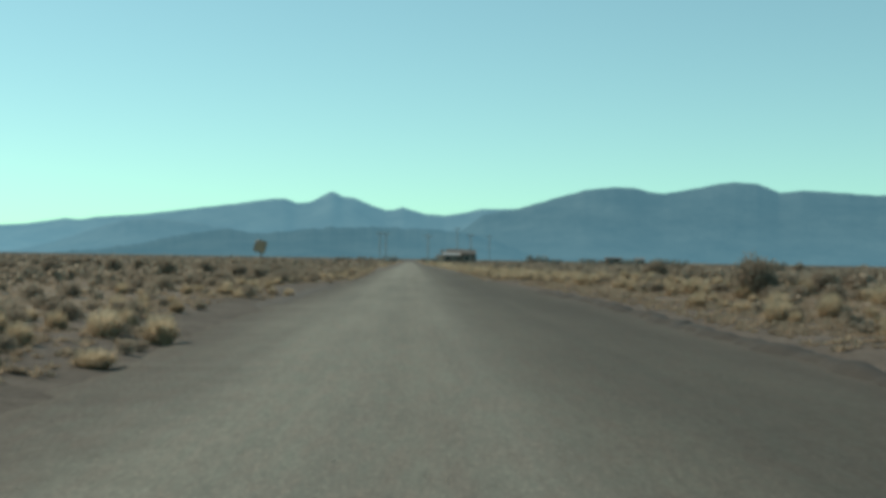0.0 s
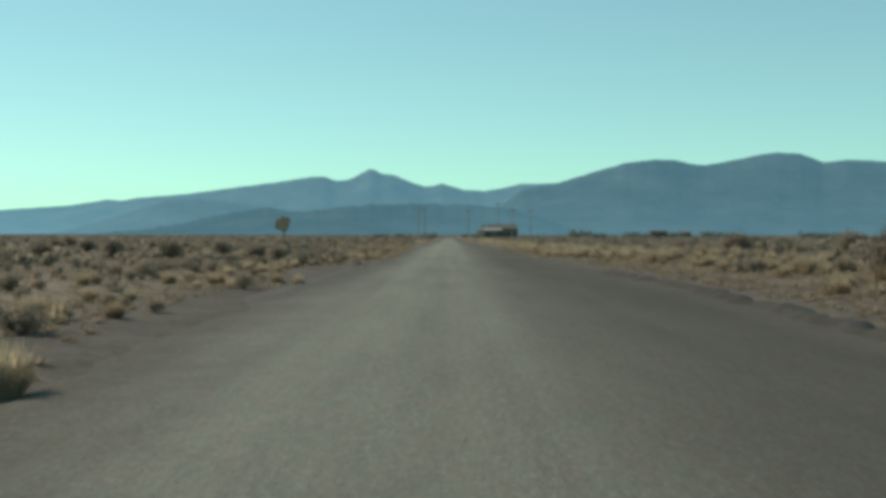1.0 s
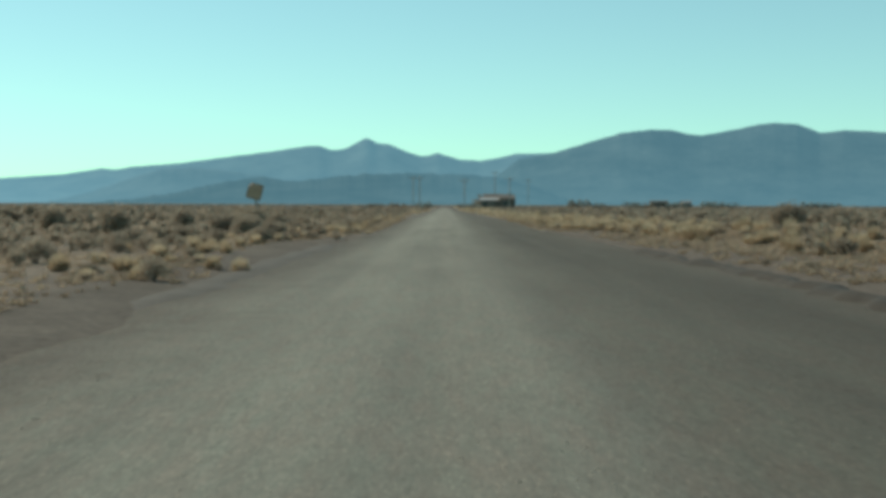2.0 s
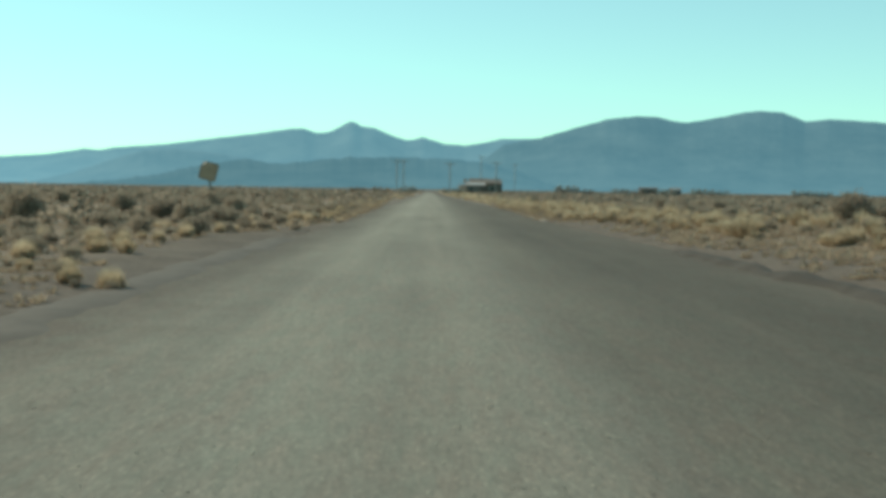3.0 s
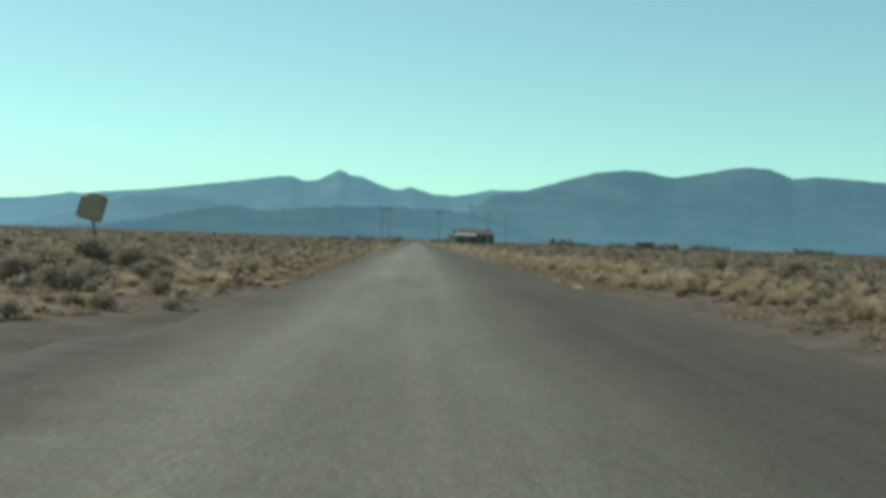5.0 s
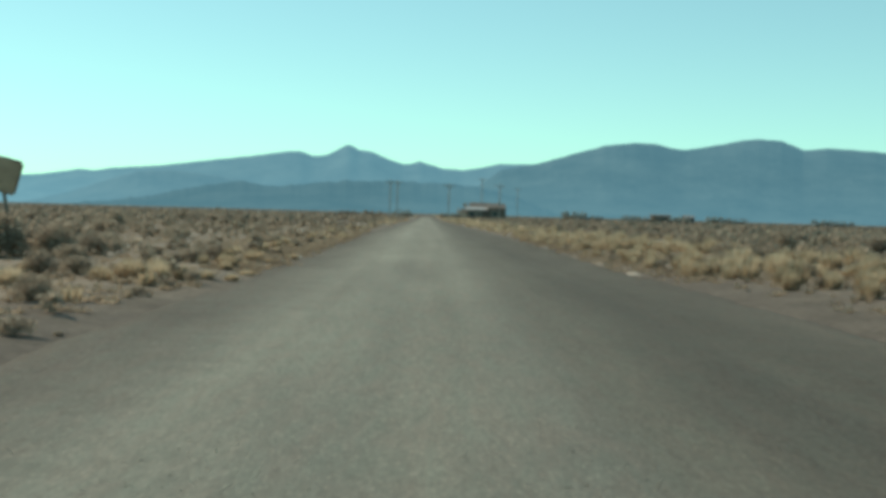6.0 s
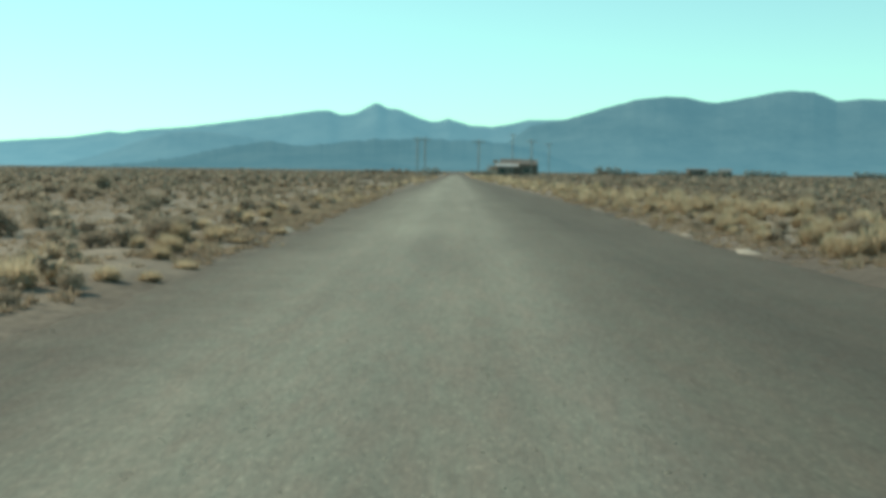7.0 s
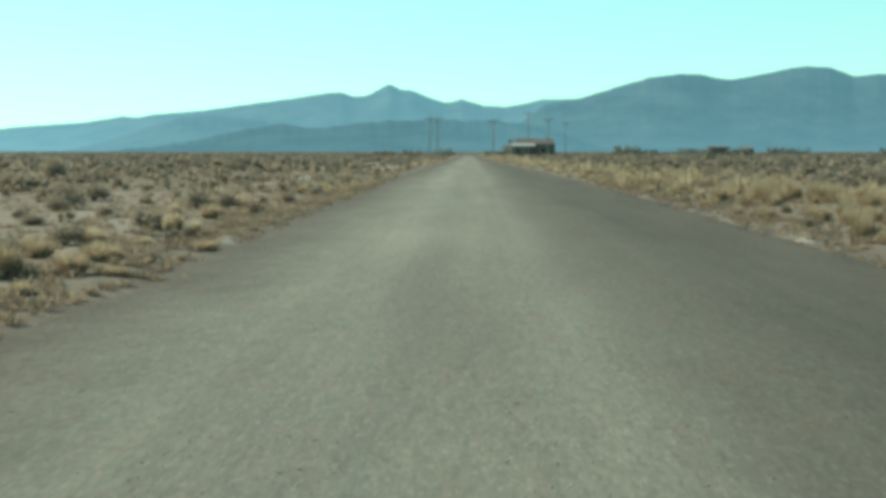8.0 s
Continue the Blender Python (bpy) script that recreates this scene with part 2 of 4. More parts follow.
def plant_material(name, stops, rough=0.8):
    """Leaf and blade colours that vary from plant to plant and from leaf to leaf."""
    m, n, l = blank(name)
    geo, ob = n.new("ShaderNodeNewGeometry"), n.new("ShaderNodeObjectInfo")
    place = noisy(n, l, geo.outputs["Position"], 0.55, 3)
    add = n.new("ShaderNodeMath")
    add.operation = "MULTIPLY_ADD"
    l.new(geo.outputs["Random Per Island"], add.inputs[0])
    add.inputs[1].default_value = 0.35
    l.new(place, add.inputs[2])
    more = n.new("ShaderNodeMath")
    more.operation = "MULTIPLY_ADD"
    l.new(ob.outputs["Random"], more.inputs[0])
    more.inputs[1].default_value = 0.25
    l.new(add.outputs[0], more.inputs[2])
    r = ramp(n, stops)
    l.new(more.outputs[0], r.inputs[0])
    b = n.new("ShaderNodeBsdfDiffuse")
    l.new(r.outputs[0], b.inputs["Color"])
    t = n.new("ShaderNodeBsdfTranslucent")
    l.new(r.outputs[0], t.inputs["Color"])
    mix = n.new("ShaderNodeMixShader")
    mix.inputs[0].default_value = 0.55
    l.new(b.outputs[0], mix.inputs[1])
    l.new(t.outputs[0], mix.inputs[2])
    o = n.new("ShaderNodeOutputMaterial")
    l.new(mix.outputs[0], o.inputs[0])
    return m


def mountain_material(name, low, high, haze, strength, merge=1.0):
    """Forested and bare slopes far off; a blue emission on them stands in for the haze before them."""
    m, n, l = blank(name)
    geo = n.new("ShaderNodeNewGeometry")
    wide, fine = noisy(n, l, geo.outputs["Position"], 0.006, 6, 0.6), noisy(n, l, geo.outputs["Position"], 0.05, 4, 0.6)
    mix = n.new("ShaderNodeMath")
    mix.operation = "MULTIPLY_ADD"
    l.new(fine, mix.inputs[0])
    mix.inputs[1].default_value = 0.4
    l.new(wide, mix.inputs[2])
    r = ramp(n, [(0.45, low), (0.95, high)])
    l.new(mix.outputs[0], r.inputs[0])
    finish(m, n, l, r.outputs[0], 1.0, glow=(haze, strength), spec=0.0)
    # the emitted haze is stronger towards the plain
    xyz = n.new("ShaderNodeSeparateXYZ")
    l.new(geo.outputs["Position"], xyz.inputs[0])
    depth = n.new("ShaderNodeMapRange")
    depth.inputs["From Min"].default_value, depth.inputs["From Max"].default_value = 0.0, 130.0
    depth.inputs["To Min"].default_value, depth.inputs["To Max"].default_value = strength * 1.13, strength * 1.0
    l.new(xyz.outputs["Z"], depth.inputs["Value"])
    # and brighter towards the sun, as scattered light put into the glow
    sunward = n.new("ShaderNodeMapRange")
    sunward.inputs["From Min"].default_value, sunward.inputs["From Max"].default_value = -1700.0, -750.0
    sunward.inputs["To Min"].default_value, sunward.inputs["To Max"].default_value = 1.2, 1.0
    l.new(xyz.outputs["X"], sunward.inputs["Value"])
    haze_gain = n.new("ShaderNodeMath")
    haze_gain.operation = "MULTIPLY"
    l.new(depth.outputs[0], haze_gain.inputs[0])
    l.new(sunward.outputs[0], haze_gain.inputs[1])
    # on the right its glow is matched to the range behind, to merge
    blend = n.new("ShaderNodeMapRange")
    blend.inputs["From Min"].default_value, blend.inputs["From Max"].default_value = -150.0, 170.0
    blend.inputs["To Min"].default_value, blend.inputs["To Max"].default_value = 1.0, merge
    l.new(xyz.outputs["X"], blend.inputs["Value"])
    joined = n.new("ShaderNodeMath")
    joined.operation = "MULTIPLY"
    l.new(haze_gain.outputs[0], joined.inputs[0])
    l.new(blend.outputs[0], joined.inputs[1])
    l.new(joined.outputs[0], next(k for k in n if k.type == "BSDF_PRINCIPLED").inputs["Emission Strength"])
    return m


M_ROAD, M_GRAVEL, M_SOIL = road_material("packed_gravel"), road_material("loose_gravel_stones", stones=True), soil_material()
M_GOLD = plant_material("dry_grass_blades", [(0.3, (0.29, 0.218, 0.140)), (0.7, (0.475, 0.374, 0.25)), (1.0, (0.625, 0.517, 0.365))])
M_SAGE = plant_material("sage_leaves", [(0.3, (0.19, 0.157, 0.12)), (0.7, (0.298, 0.246, 0.188)), (1.0, (0.425, 0.354, 0.272))])
M_LITTER = plant_material("brown_litter", [(0.3, (0.155, 0.12, 0.086)), (0.7, (0.295, 0.232, 0.165)), (1.0, (0.43, 0.345, 0.25))])
M_SAND = plain("pale_sand", (0.22, 0.19, 0.152), (0.36, 0.315, 0.255), 1.6, 0.95, 0.0, 0.5, 25)
M_TWIG = plain("grey_twigs", (0.07, 0.055, 0.042), (0.14, 0.11, 0.085), 8)
# leaves of the far trees, lightened to paint in the haze before them
M_LEAF = plant_material("hazed_tree_leaves", [(0.3, (0.19, 0.205, 0.19)), (0.75, (0.28, 0.295, 0.265)), (1.1, (0.35, 0.36, 0.31))])
M_BROWN_LEAF = plant_material("hazed_brown_leaves", [(0.3, (0.19, 0.16, 0.13)), (0.75, (0.27, 0.225, 0.175)), (1.1, (0.34, 0.28, 0.21))])
M_BARK = plain("bark", (0.06, 0.045, 0.035), (0.12, 0.095, 0.075), 5)
M_RUST = plain("rusted_sheet", (0.285, 0.195, 0.13), (0.43, 0.305, 0.205), 3.5, 0.8, 0.0, 0.35, 30)
M_RIM = plain("rusted_rim", (0.09, 0.05, 0.03), (0.17, 0.10, 0.06), 5, 0.8)
M_STEEL = plain("weathered_steel", (0.16, 0.14, 0.12), (0.3, 0.27, 0.23), 6, 0.55, 0.6)
# pole wood, its colour raised in place of distant haze
M_POLE = plain("hazed_pole_wood", (0.27, 0.26, 0.24), (0.42, 0.40, 0.37), 3)
M_GLASSY = plain("insulator_glaze", (0.16, 0.17, 0.16), (0.25, 0.26, 0.25), 9, 0.2)
M_PALE = plain("pale_metal_roofing", (0.31, 0.295, 0.27), (0.44, 0.42, 0.39), 1.2, 0.5)
M_WALL = plain("brown_board_wall", (0.11, 0.09, 0.072), (0.175, 0.142, 0.113), 1.5)
M_DARK_ROOF = plain("dark_shingles", (0.115, 0.099, 0.085), (0.18, 0.155, 0.131), 2)
M_TRIM = plain("faded_trim_paint", (0.35, 0.33, 0.29), (0.5, 0.47, 0.42), 4)
M_GREY_ROOF = plain("dull_grey_roofing", (0.17, 0.17, 0.16), (0.26, 0.26, 0.25), 1.5, 0.6)
M_PANE = plain("dark_window_glass", (0.02, 0.025, 0.03), (0.035, 0.04, 0.045), 2, 0.08, 0.0, 0.0)
M_LOOSE = plain("dark_loose_dirt", (0.042, 0.036, 0.029), (0.075, 0.064, 0.052), 2.0, 0.95, 0.0, 0.6, 25)
M_BROWN_DIRT = plain("brown_loose_dirt", (0.088, 0.076, 0.062), (0.138, 0.119, 0.097), 2.0, 0.95, 0.0, 0.6, 25)
M_STONE = plain("grey_stone", (0.13, 0.112, 0.09), (0.22, 0.19, 0.153), 7)


# ---- mesh helpers ----
def mesh_object(name, verts, faces, material, parent=None, smooth=False):
    me = bpy.data.meshes.new(name)
    me.from_pydata([tuple(v) for v in verts], [], faces)
    me.materials.append(material)
    if smooth:
        me.polygons.foreach_set("use_smooth", [True] * len(me.polygons))
    me.update()
    ob = new(name, me)
    ob.parent = parent
    return ob


def part(name, bm, material, parent=None, label=""):
    me = bpy.data.meshes.new(name)
    bm.to_mesh(me)
    bm.free()
    me.materials.append(material)
    ob = new(name, me)
    ob.parent = parent
    return tagged(ob, label)


def box(bm, lo, hi, bevel=0.0, m=None):
    made = bmesh.ops.create_cube(bm, size=1.0)["verts"]
    centre, size = (Vector(lo) + Vector(hi)) / 2, Vector(hi) - Vector(lo)
    for v in made:
        v.co = centre + Vector((v.co.x * size.x, v.co.y * size.y, v.co.z * size.z))
    if bevel:
        edges = {e for v in made for e in v.link_edges}
        made = bmesh.ops.bevel(bm, geom=list(edges), offset=bevel, segments=2, affect="EDGES")["verts"]
    if m is not None:
        bmesh.ops.transform(bm, matrix=m, verts=made)
    return bm


def tube(bm, path, radii, sides=8):
    """A tapered, closed tube through the points of path."""
    rings = []
    for i, p in enumerate(path):
        a, b = path[max(i - 1, 0)], path[min(i + 1, len(path) - 1)]
        q = (Vector(b) - Vector(a)).to_track_quat("Z", "Y")
        rings.append([bm.verts.new(Vector(p) + q @ Vector((radii[i] * math.cos(2 * math.pi * k / sides), radii[i] * math.sin(2 * math.pi * k / sides), 0)))
                      for k in range(sides)])
    for r, s in zip(rings, rings[1:]):
        for k in range(sides):
            bm.faces.new((r[k], r[(k + 1) % sides], s[(k + 1) % sides], s[k]))
    bm.faces.new(rings[0][::-1])
    bm.faces.new(rings[-1])
    return bm


# ---- the plain and the road ----
LEFT_EDGE = ((-40, -3.6), (10, -3.5), (24, -3.9), (38, -3.9), (52, -3.75), (62, -3.7), (72, -3.5), (82, -3.5), (92, -3.6), (130, -3.7), (200, -3.2), (260, -2.9), (420, -2.5))
RIGHT_EDGE = ((-40, 6.0), (20, 6.1), (36, 6.4), (48, 6.1), (62, 5.6), (74, 5.35), (82, 5.0), (100, 5.2), (140, 4.9), (200, 3.8), (260, 2.9), (420, 2.2))


def wobble(x, y, size, seed=0.0):
    return noise.noise(Vector((x / size, y / size, seed)))


def edge(rows, y, seed):
    rough = 0.25 * wobble(0, y, 3.1, seed) + 0.26 * wobble(0, y, 0.9, seed + 5)
    return float(np.interp(y, [r[0] for r in rows], [r[1] for r in rows])) + rough


def left_edge(y):
    return edge(LEFT_EDGE, y, 11.0)


def right_edge(y):
    return edge(RIGHT_EDGE, y, 37.0)


def ground_height(x, y):
    """The plain: a bed under the road, a low lip beside it and gentle swells further out."""
    out_by = max(left_edge(y) - x, x - right_edge(y)) if y < 420 else 6.0
    if out_by < 0:
        return -0.06 - 0.08 * min(-out_by, 0.5)
    rise = min(out_by / 0.5, 1.0)
    bank = (0.13 if x > 0 else 0.08) * min(out_by / 1.4, 1.0)
    far = min(out_by / 12.0, 1.0)
    swell = 0.16 * wobble(x, y, 9.0, 3.0) * far + 0.05 * wobble(x, y, 2.3, 8.0) * min(out_by / 2.0, 1.0)
    beyond = 0.5 * wobble(x, y, 160.0, 4.0) * min(max(out_by - 40, 0) / 200, 1.0)
    rough = 0.03 * wobble(x, y, 0.7, 31.0) * (1 - far)
    shelf = 0.0
    if x > 0:      # the plain lies higher on the right of the first stretch
        shelf = 0.42 * min(max(out_by - 1.5, 0) / 6.0, 1.0) * float(np.interp(y, (60, 80, 96), (1.0, 0.45, 0.0))) * float(np.interp(out_by, (24, 70), (1.0, 0.0)))
    return -0.05 + rise * 0.02 + bank + shelf + swell + rough + beyond


def stretched(fine, step, end, grow):
    a, x, s = [], 0.0, step
    while x < end:
        a.append(x)
        if x > fine:
            s *= grow
        x += s
    a.append(end)
    return a


def trodden_by(x, y):
    """How far from the road's edge; the verges of the first stretch are driven on further out."""
    if y > 420:
        return 20.0
    left, right = left_edge(y) - x, x - right_edge(y)
    worn = float(np.interp(y, (48, 78), (0.65 if x < 0 else 0.9, 1.0)))
    sandy = float(np.interp(y, (54, 68) if x < 0 else (72, 86), (0.0, 1.5)))
    return min(max(left * worn, right * worn) + sandy, 20.0)


half = stretched(14.0, 0.4, 4900.0, 1.13)
xs = [-v for v in half[:0:-1]] + half
ys = [-v for v in stretched(20.0, 1.5, 4900.0, 1.25)[:0:-1]] + stretched(130.0, 0.6, 4900.0, 1.06)
verts = [(x, y, ground_height(x, y)) for y in ys for x in xs]
w = len(xs)
faces = [(j * w + i, j * w + i + 1, (j + 1) * w + i + 1, (j + 1) * w + i) for j in range(len(ys) - 1) for i in range(w - 1)]
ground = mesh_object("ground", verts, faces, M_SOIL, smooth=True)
strip = ground.data.attributes.new("from_edge", "FLOAT", "POINT")
strip.data.foreach_set("value", [trodden_by(v[0], v[1]) for v in verts])
tagged(ground, "dry grey-brown desert soil with thin grass litter", "ground", kind="structure")

# the road: a low crown, two pairs of worn wheel tracks, a loose ragged edge
def road_height(x, y, a, b):
    u = (x - a) / (b - a)
    crown = 0.07 * (1 - (2 * u - 1) ** 2)
    ruts = -0.018 * sum(math.exp(-((x - c - 0.15 * wobble(0, y, 25, c)) / 0.28) ** 2) for c in (-1.75, -0.2, 1.5, 3.1))
    lip = 0.012 * math.exp(-((min(x - a, b - x) - 0.35) / 0.22) ** 2)
    return -0.03 + crown + ruts + lip + 0.006 * wobble(x, y, 0.8, 2.0) + 0.006 * wobble(x, y, 4.0, 6.0)


road_y = [-38 + 0.45 * i for i in range(400)]
while road_y[-1] < 418:
    road_y.append(road_y[-1] + 2.0)
across = 44
verts = []
for y in road_y:
    a, b = left_edge(y), right_edge(y)
    for i in range(across + 1):
        x = a + (b - a) * i / across
        verts.append((x, y, -0.06 if i in (0, across) else road_height(x, y, a, b)))
w = across + 1
faces = [(j * w + i, j * w + i + 1, (j + 1) * w + i + 1, (j + 1) * w + i) for j in range(len(road_y) - 1) for i in range(across)]
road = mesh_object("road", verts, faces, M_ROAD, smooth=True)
margin = road.data.attributes.new("from_edge", "FLOAT", "POINT")
margin.data.foreach_set("value", [min(v[0] - verts[k // w * w][0], verts[k // w * w + across][0] - v[0]) for k, v in enumerate(verts)])
tagged(road, "wide grey packed-gravel road with faint wheel tracks", "road", kind="structure")


def windrow(name, edge_of, out_by, y_lo, y_hi, seed, label, spread, material, height=1.0):
    """A low ridge of loose dark dirt that a grader left along the road's edge."""
    verts, n_ = [], 9
    steps = int((y_hi - y_lo) / 0.3)
    for j in range(steps + 1):
        y = y_lo + (y_hi - y_lo) * j / steps
        c = edge_of(y) + out_by
        fade = min(j, steps - j, 12) / 12
        if material is M_SAND:      # broken into patches
            fade *= min(max(0.45 + 1.5 * wobble(0, y, 2.6, seed + 20), 0.0), 1.0)
        wide = (spread + 0.2 * wobble(0, y, 1.7, seed)) * (0.4 + 0.6 * fade)
        tall = height * (0.022 + 0.018 * wobble(0, y, 1.1, seed + 3)) * fade
        for i in range(n_):
            u = 2 * i / (n_ - 1) - 1
            x = c + u * wide + 0.03 * wobble(u, y, 0.5, seed + 6)
            verts.append((x, y, -0.14 + (tall + 0.14 * fade) * (1 - u * u) + 0.02 * fade * (1 - u * u) * wobble(x, y, 0.25, seed + 9)))
    faces = [(j * n_ + i, j * n_ + i + 1, (j + 1) * n_ + i + 1, (j + 1) * n_ + i) for j in range(steps) for i in range(n_ - 1)]
    return tagged(mesh_object(name, verts, faces, material, smooth=True), label, "dirt ridge", kind="structure")


windrow("windrow_right", right_edge, -0.35, 6.0, 54.0, 3.0, "low ridge of dark loose dirt along the road", 0.40, M_LOOSE, 4.6)
windrow("windrow_left", left_edge, -0.1, 30.0, 59.0, 8.0, "broad low ridge of brown loose dirt along the road", 0.8, M_BROWN_DIRT)
windrow("berm_right", right_edge, 0.15, 74.0, 108.0, 13.0, "low pale sandy berm along the road", 0.22, M_SAND)
windrow("berm_left", left_edge, -0.35, 75.0, 106.0, 18.0, "low pale sandy berm along the road", 0.3, M_SAND)

# ---- the mountains: direction across and height, as tangents in thousandths, of each crest ----
FAR_CREST = ((-900, -13.2), (-640, 3.0), (-410, 17.5), (-374, 20.8), (-324, 24.0), (-290, 29.2), (-278, 28.2), (-265, 30.6), (-225, 33.8), (-200, 37.1), (-151, 43.5), (-117, 48.6), (-107, 48.9), (-97, 45.4),
             (-86, 46.0), (-78, 49.9), (-68, 55.6), (-65, 55.2), (-58, 51.3), (-48, 50.4), (-33, 44.2), (-21, 40.3), (-14, 41.2), (-7, 43.3), (0, 41.0), (11, 38.0), (29, 36.8), (46, 39.6), (60, 43.0), (75, 43.0), (95, 44.0), (160, 44.6), (300, 41.0), (700, 32.5))
RIGHT_CREST = ((20, 4.1), (40, 22.1), (62, 38.2), (90, 43.3), (107, 48.6), (124, 53.7), (148, 60.6), (173, 63.6), (190, 63.2), (204, 59.8), (217, 58.9), (241, 63.4), (263, 68.1), (277, 69.7), (296, 68.5), (306, 65.0),
               (315, 61.4), (324, 62.2), (336, 63.7), (363, 62.5), (400, 60.4), (425, 62.5), (480, 59.7), (560, 52.0), (760, 36.7))
FOOT_CREST = ((-360, -5.2), (-260, 4.0), (-225, 9.2), (-205, 14.3), (-180, 19.0), (-154, 22.8), (-132, 18.6), (-110, 20.6), (-92, 23.0), (-72, 25.0), (-52, 25.4), (-30, 26.0), (-8, 25.6), (20, 25.0), (45, 23.0), (70, 17.0), (95, 8.0), (125, -3.4))
SHOULDER_CREST = ((-345, -1.2), (-300, 9.0), (-268, 20.2), (-241, 28.3), (-215, 30.0), (-185, 27.4), (-150, 22.5), (-110, 14.6), (-60, 7.8), (0, 0.0))


def range_of_hills(name, crest, distance, depth, material, label, roughness, seed):
    """A crest and the slope below it, cut by gullies, falling towards the plain."""
    lo, hi = crest[0][0], crest[-1][0]
    count, rows = 620, 22
    verts = []
    for i in range(count + 1):
        a = lo + (hi - lo) * i / count
        top = float(np.interp(a, [c[0] for c in crest], [c[1] for c in crest]))
        top += roughness * (noise.noise(Vector((a / 9.0, seed, 0))) + 0.5 * noise.noise(Vector((a / 3.5, seed, 4))))
        top = max(top * 1e-3 * distance, 0.0) + EYE
        for j in range(rows + 2):
            if j > rows:      # the far side
                d, z = distance + depth * 0.5, -2.0
            else:
                v = j / rows
                d = distance - depth * v
                gully = noise.ridged_multi_fractal(Vector((a * d * 1e-3 / 170.0, d / 150.0, seed)), 0.9, 2.1, 4, 1.0, 2.0) - 1.0
                z = top * (1 - v) ** 1.25 + gully * 0.018 * top * math.sin(math.pi * min(v * 1.15, 1.0)) - (4.0 if j == rows else 0.0)
            verts.append((a * 1e-3 * d, d, z))
    w = rows + 2
    faces = []
    for i in range(count):
        for j in range(rows):
            faces.append((i * w + j, i * w + j + 1, (i + 1) * w + j + 1, (i + 1) * w + j))
        faces.append((i * w + rows + 1, i * w, (i + 1) * w, (i + 1) * w + rows + 1))
    return tagged(mesh_object(name, verts, faces, material, smooth=True), label, "mountains", kind="structure")


# colour that the slopes emit in place of haze
HAZE_GLOW = (0.152, 0.373, 0.468)
M_FAR = mountain_material("far_slopes", (0.03, 0.042, 0.046), (0.085, 0.105, 0.10), HAZE_GLOW, 0.49)
M_RIGHT = mountain_material("wooded_slopes", (0.012, 0.024, 0.027), (0.065, 0.082, 0.078), HAZE_GLOW, 0.375)
M_SHOULDER = mountain_material("shoulder_slopes", (0.024, 0.036, 0.04), (0.08, 0.095, 0.09), HAZE_GLOW, 0.44)
M_FOOT = mountain_material("foothill_slopes", (0.008, 0.02, 0.022), (0.055, 0.07, 0.066), HAZE_GLOW, 0.32, 1.17)
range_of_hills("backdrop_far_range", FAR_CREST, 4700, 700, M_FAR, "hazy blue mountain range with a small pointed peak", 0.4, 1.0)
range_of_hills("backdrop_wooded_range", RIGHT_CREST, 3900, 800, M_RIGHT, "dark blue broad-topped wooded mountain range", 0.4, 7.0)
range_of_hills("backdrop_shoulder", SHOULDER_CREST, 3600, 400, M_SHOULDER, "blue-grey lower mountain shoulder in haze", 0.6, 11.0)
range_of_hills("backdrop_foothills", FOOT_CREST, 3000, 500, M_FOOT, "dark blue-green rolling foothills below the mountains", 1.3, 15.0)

# ---- plants ----
rng = np.random.default_rng(7)


def grass_shape(blades, height, spread, wide, r):
    """A rounded mop of arching blades, each a tapered strip."""
    n = blades
    a = r.uniform(0, 2 * np.pi, n)
    rise = r.uniform(0.05, 1.0, n)
    flat = np.sqrt(1 - rise ** 2)
    size = r.uniform(0.72, 1.06, n)
    out_way = np.stack([np.cos(a), np.sin(a), np.zeros(n)], 1)
    side = np.stack([-np.sin(a), np.cos(a), np.zeros(n)], 1)
    turn = r.uniform(-0.9, 0.9, n)[:, None]
    side = side * np.cos(turn) + out_way * np.sin(turn)
    up = np.array([0, 0, 1.0])
    p0 = out_way * (spread * 0.2 * np.sqrt(r.uniform(0, 1, n)))[:, None] - up * 0.03
    p2 = out_way * (spread * 0.5 * flat * size)[:, None] + up * (height * rise ** 0.9 * size)[:, None]
    p1 = p0 * 0.42 + p2 * 0.58 + up * (height * 0.2 * flat)[:, None]
    ww = (wide * r.uniform(0.6, 1.4, n))[:, None]
    v = np.stack([p0 - side * ww, p0 + side * ww, p1 - side * ww * 0.8, p1 + side * ww * 0.8, p2], 1).reshape(-1, 3)
    k = np.arange(n)[:, None] * 5
    f3 = np.concatenate([k + [0, 1, 3], k + [0, 3, 2], k + [2, 3, 4]])
    return v, f3


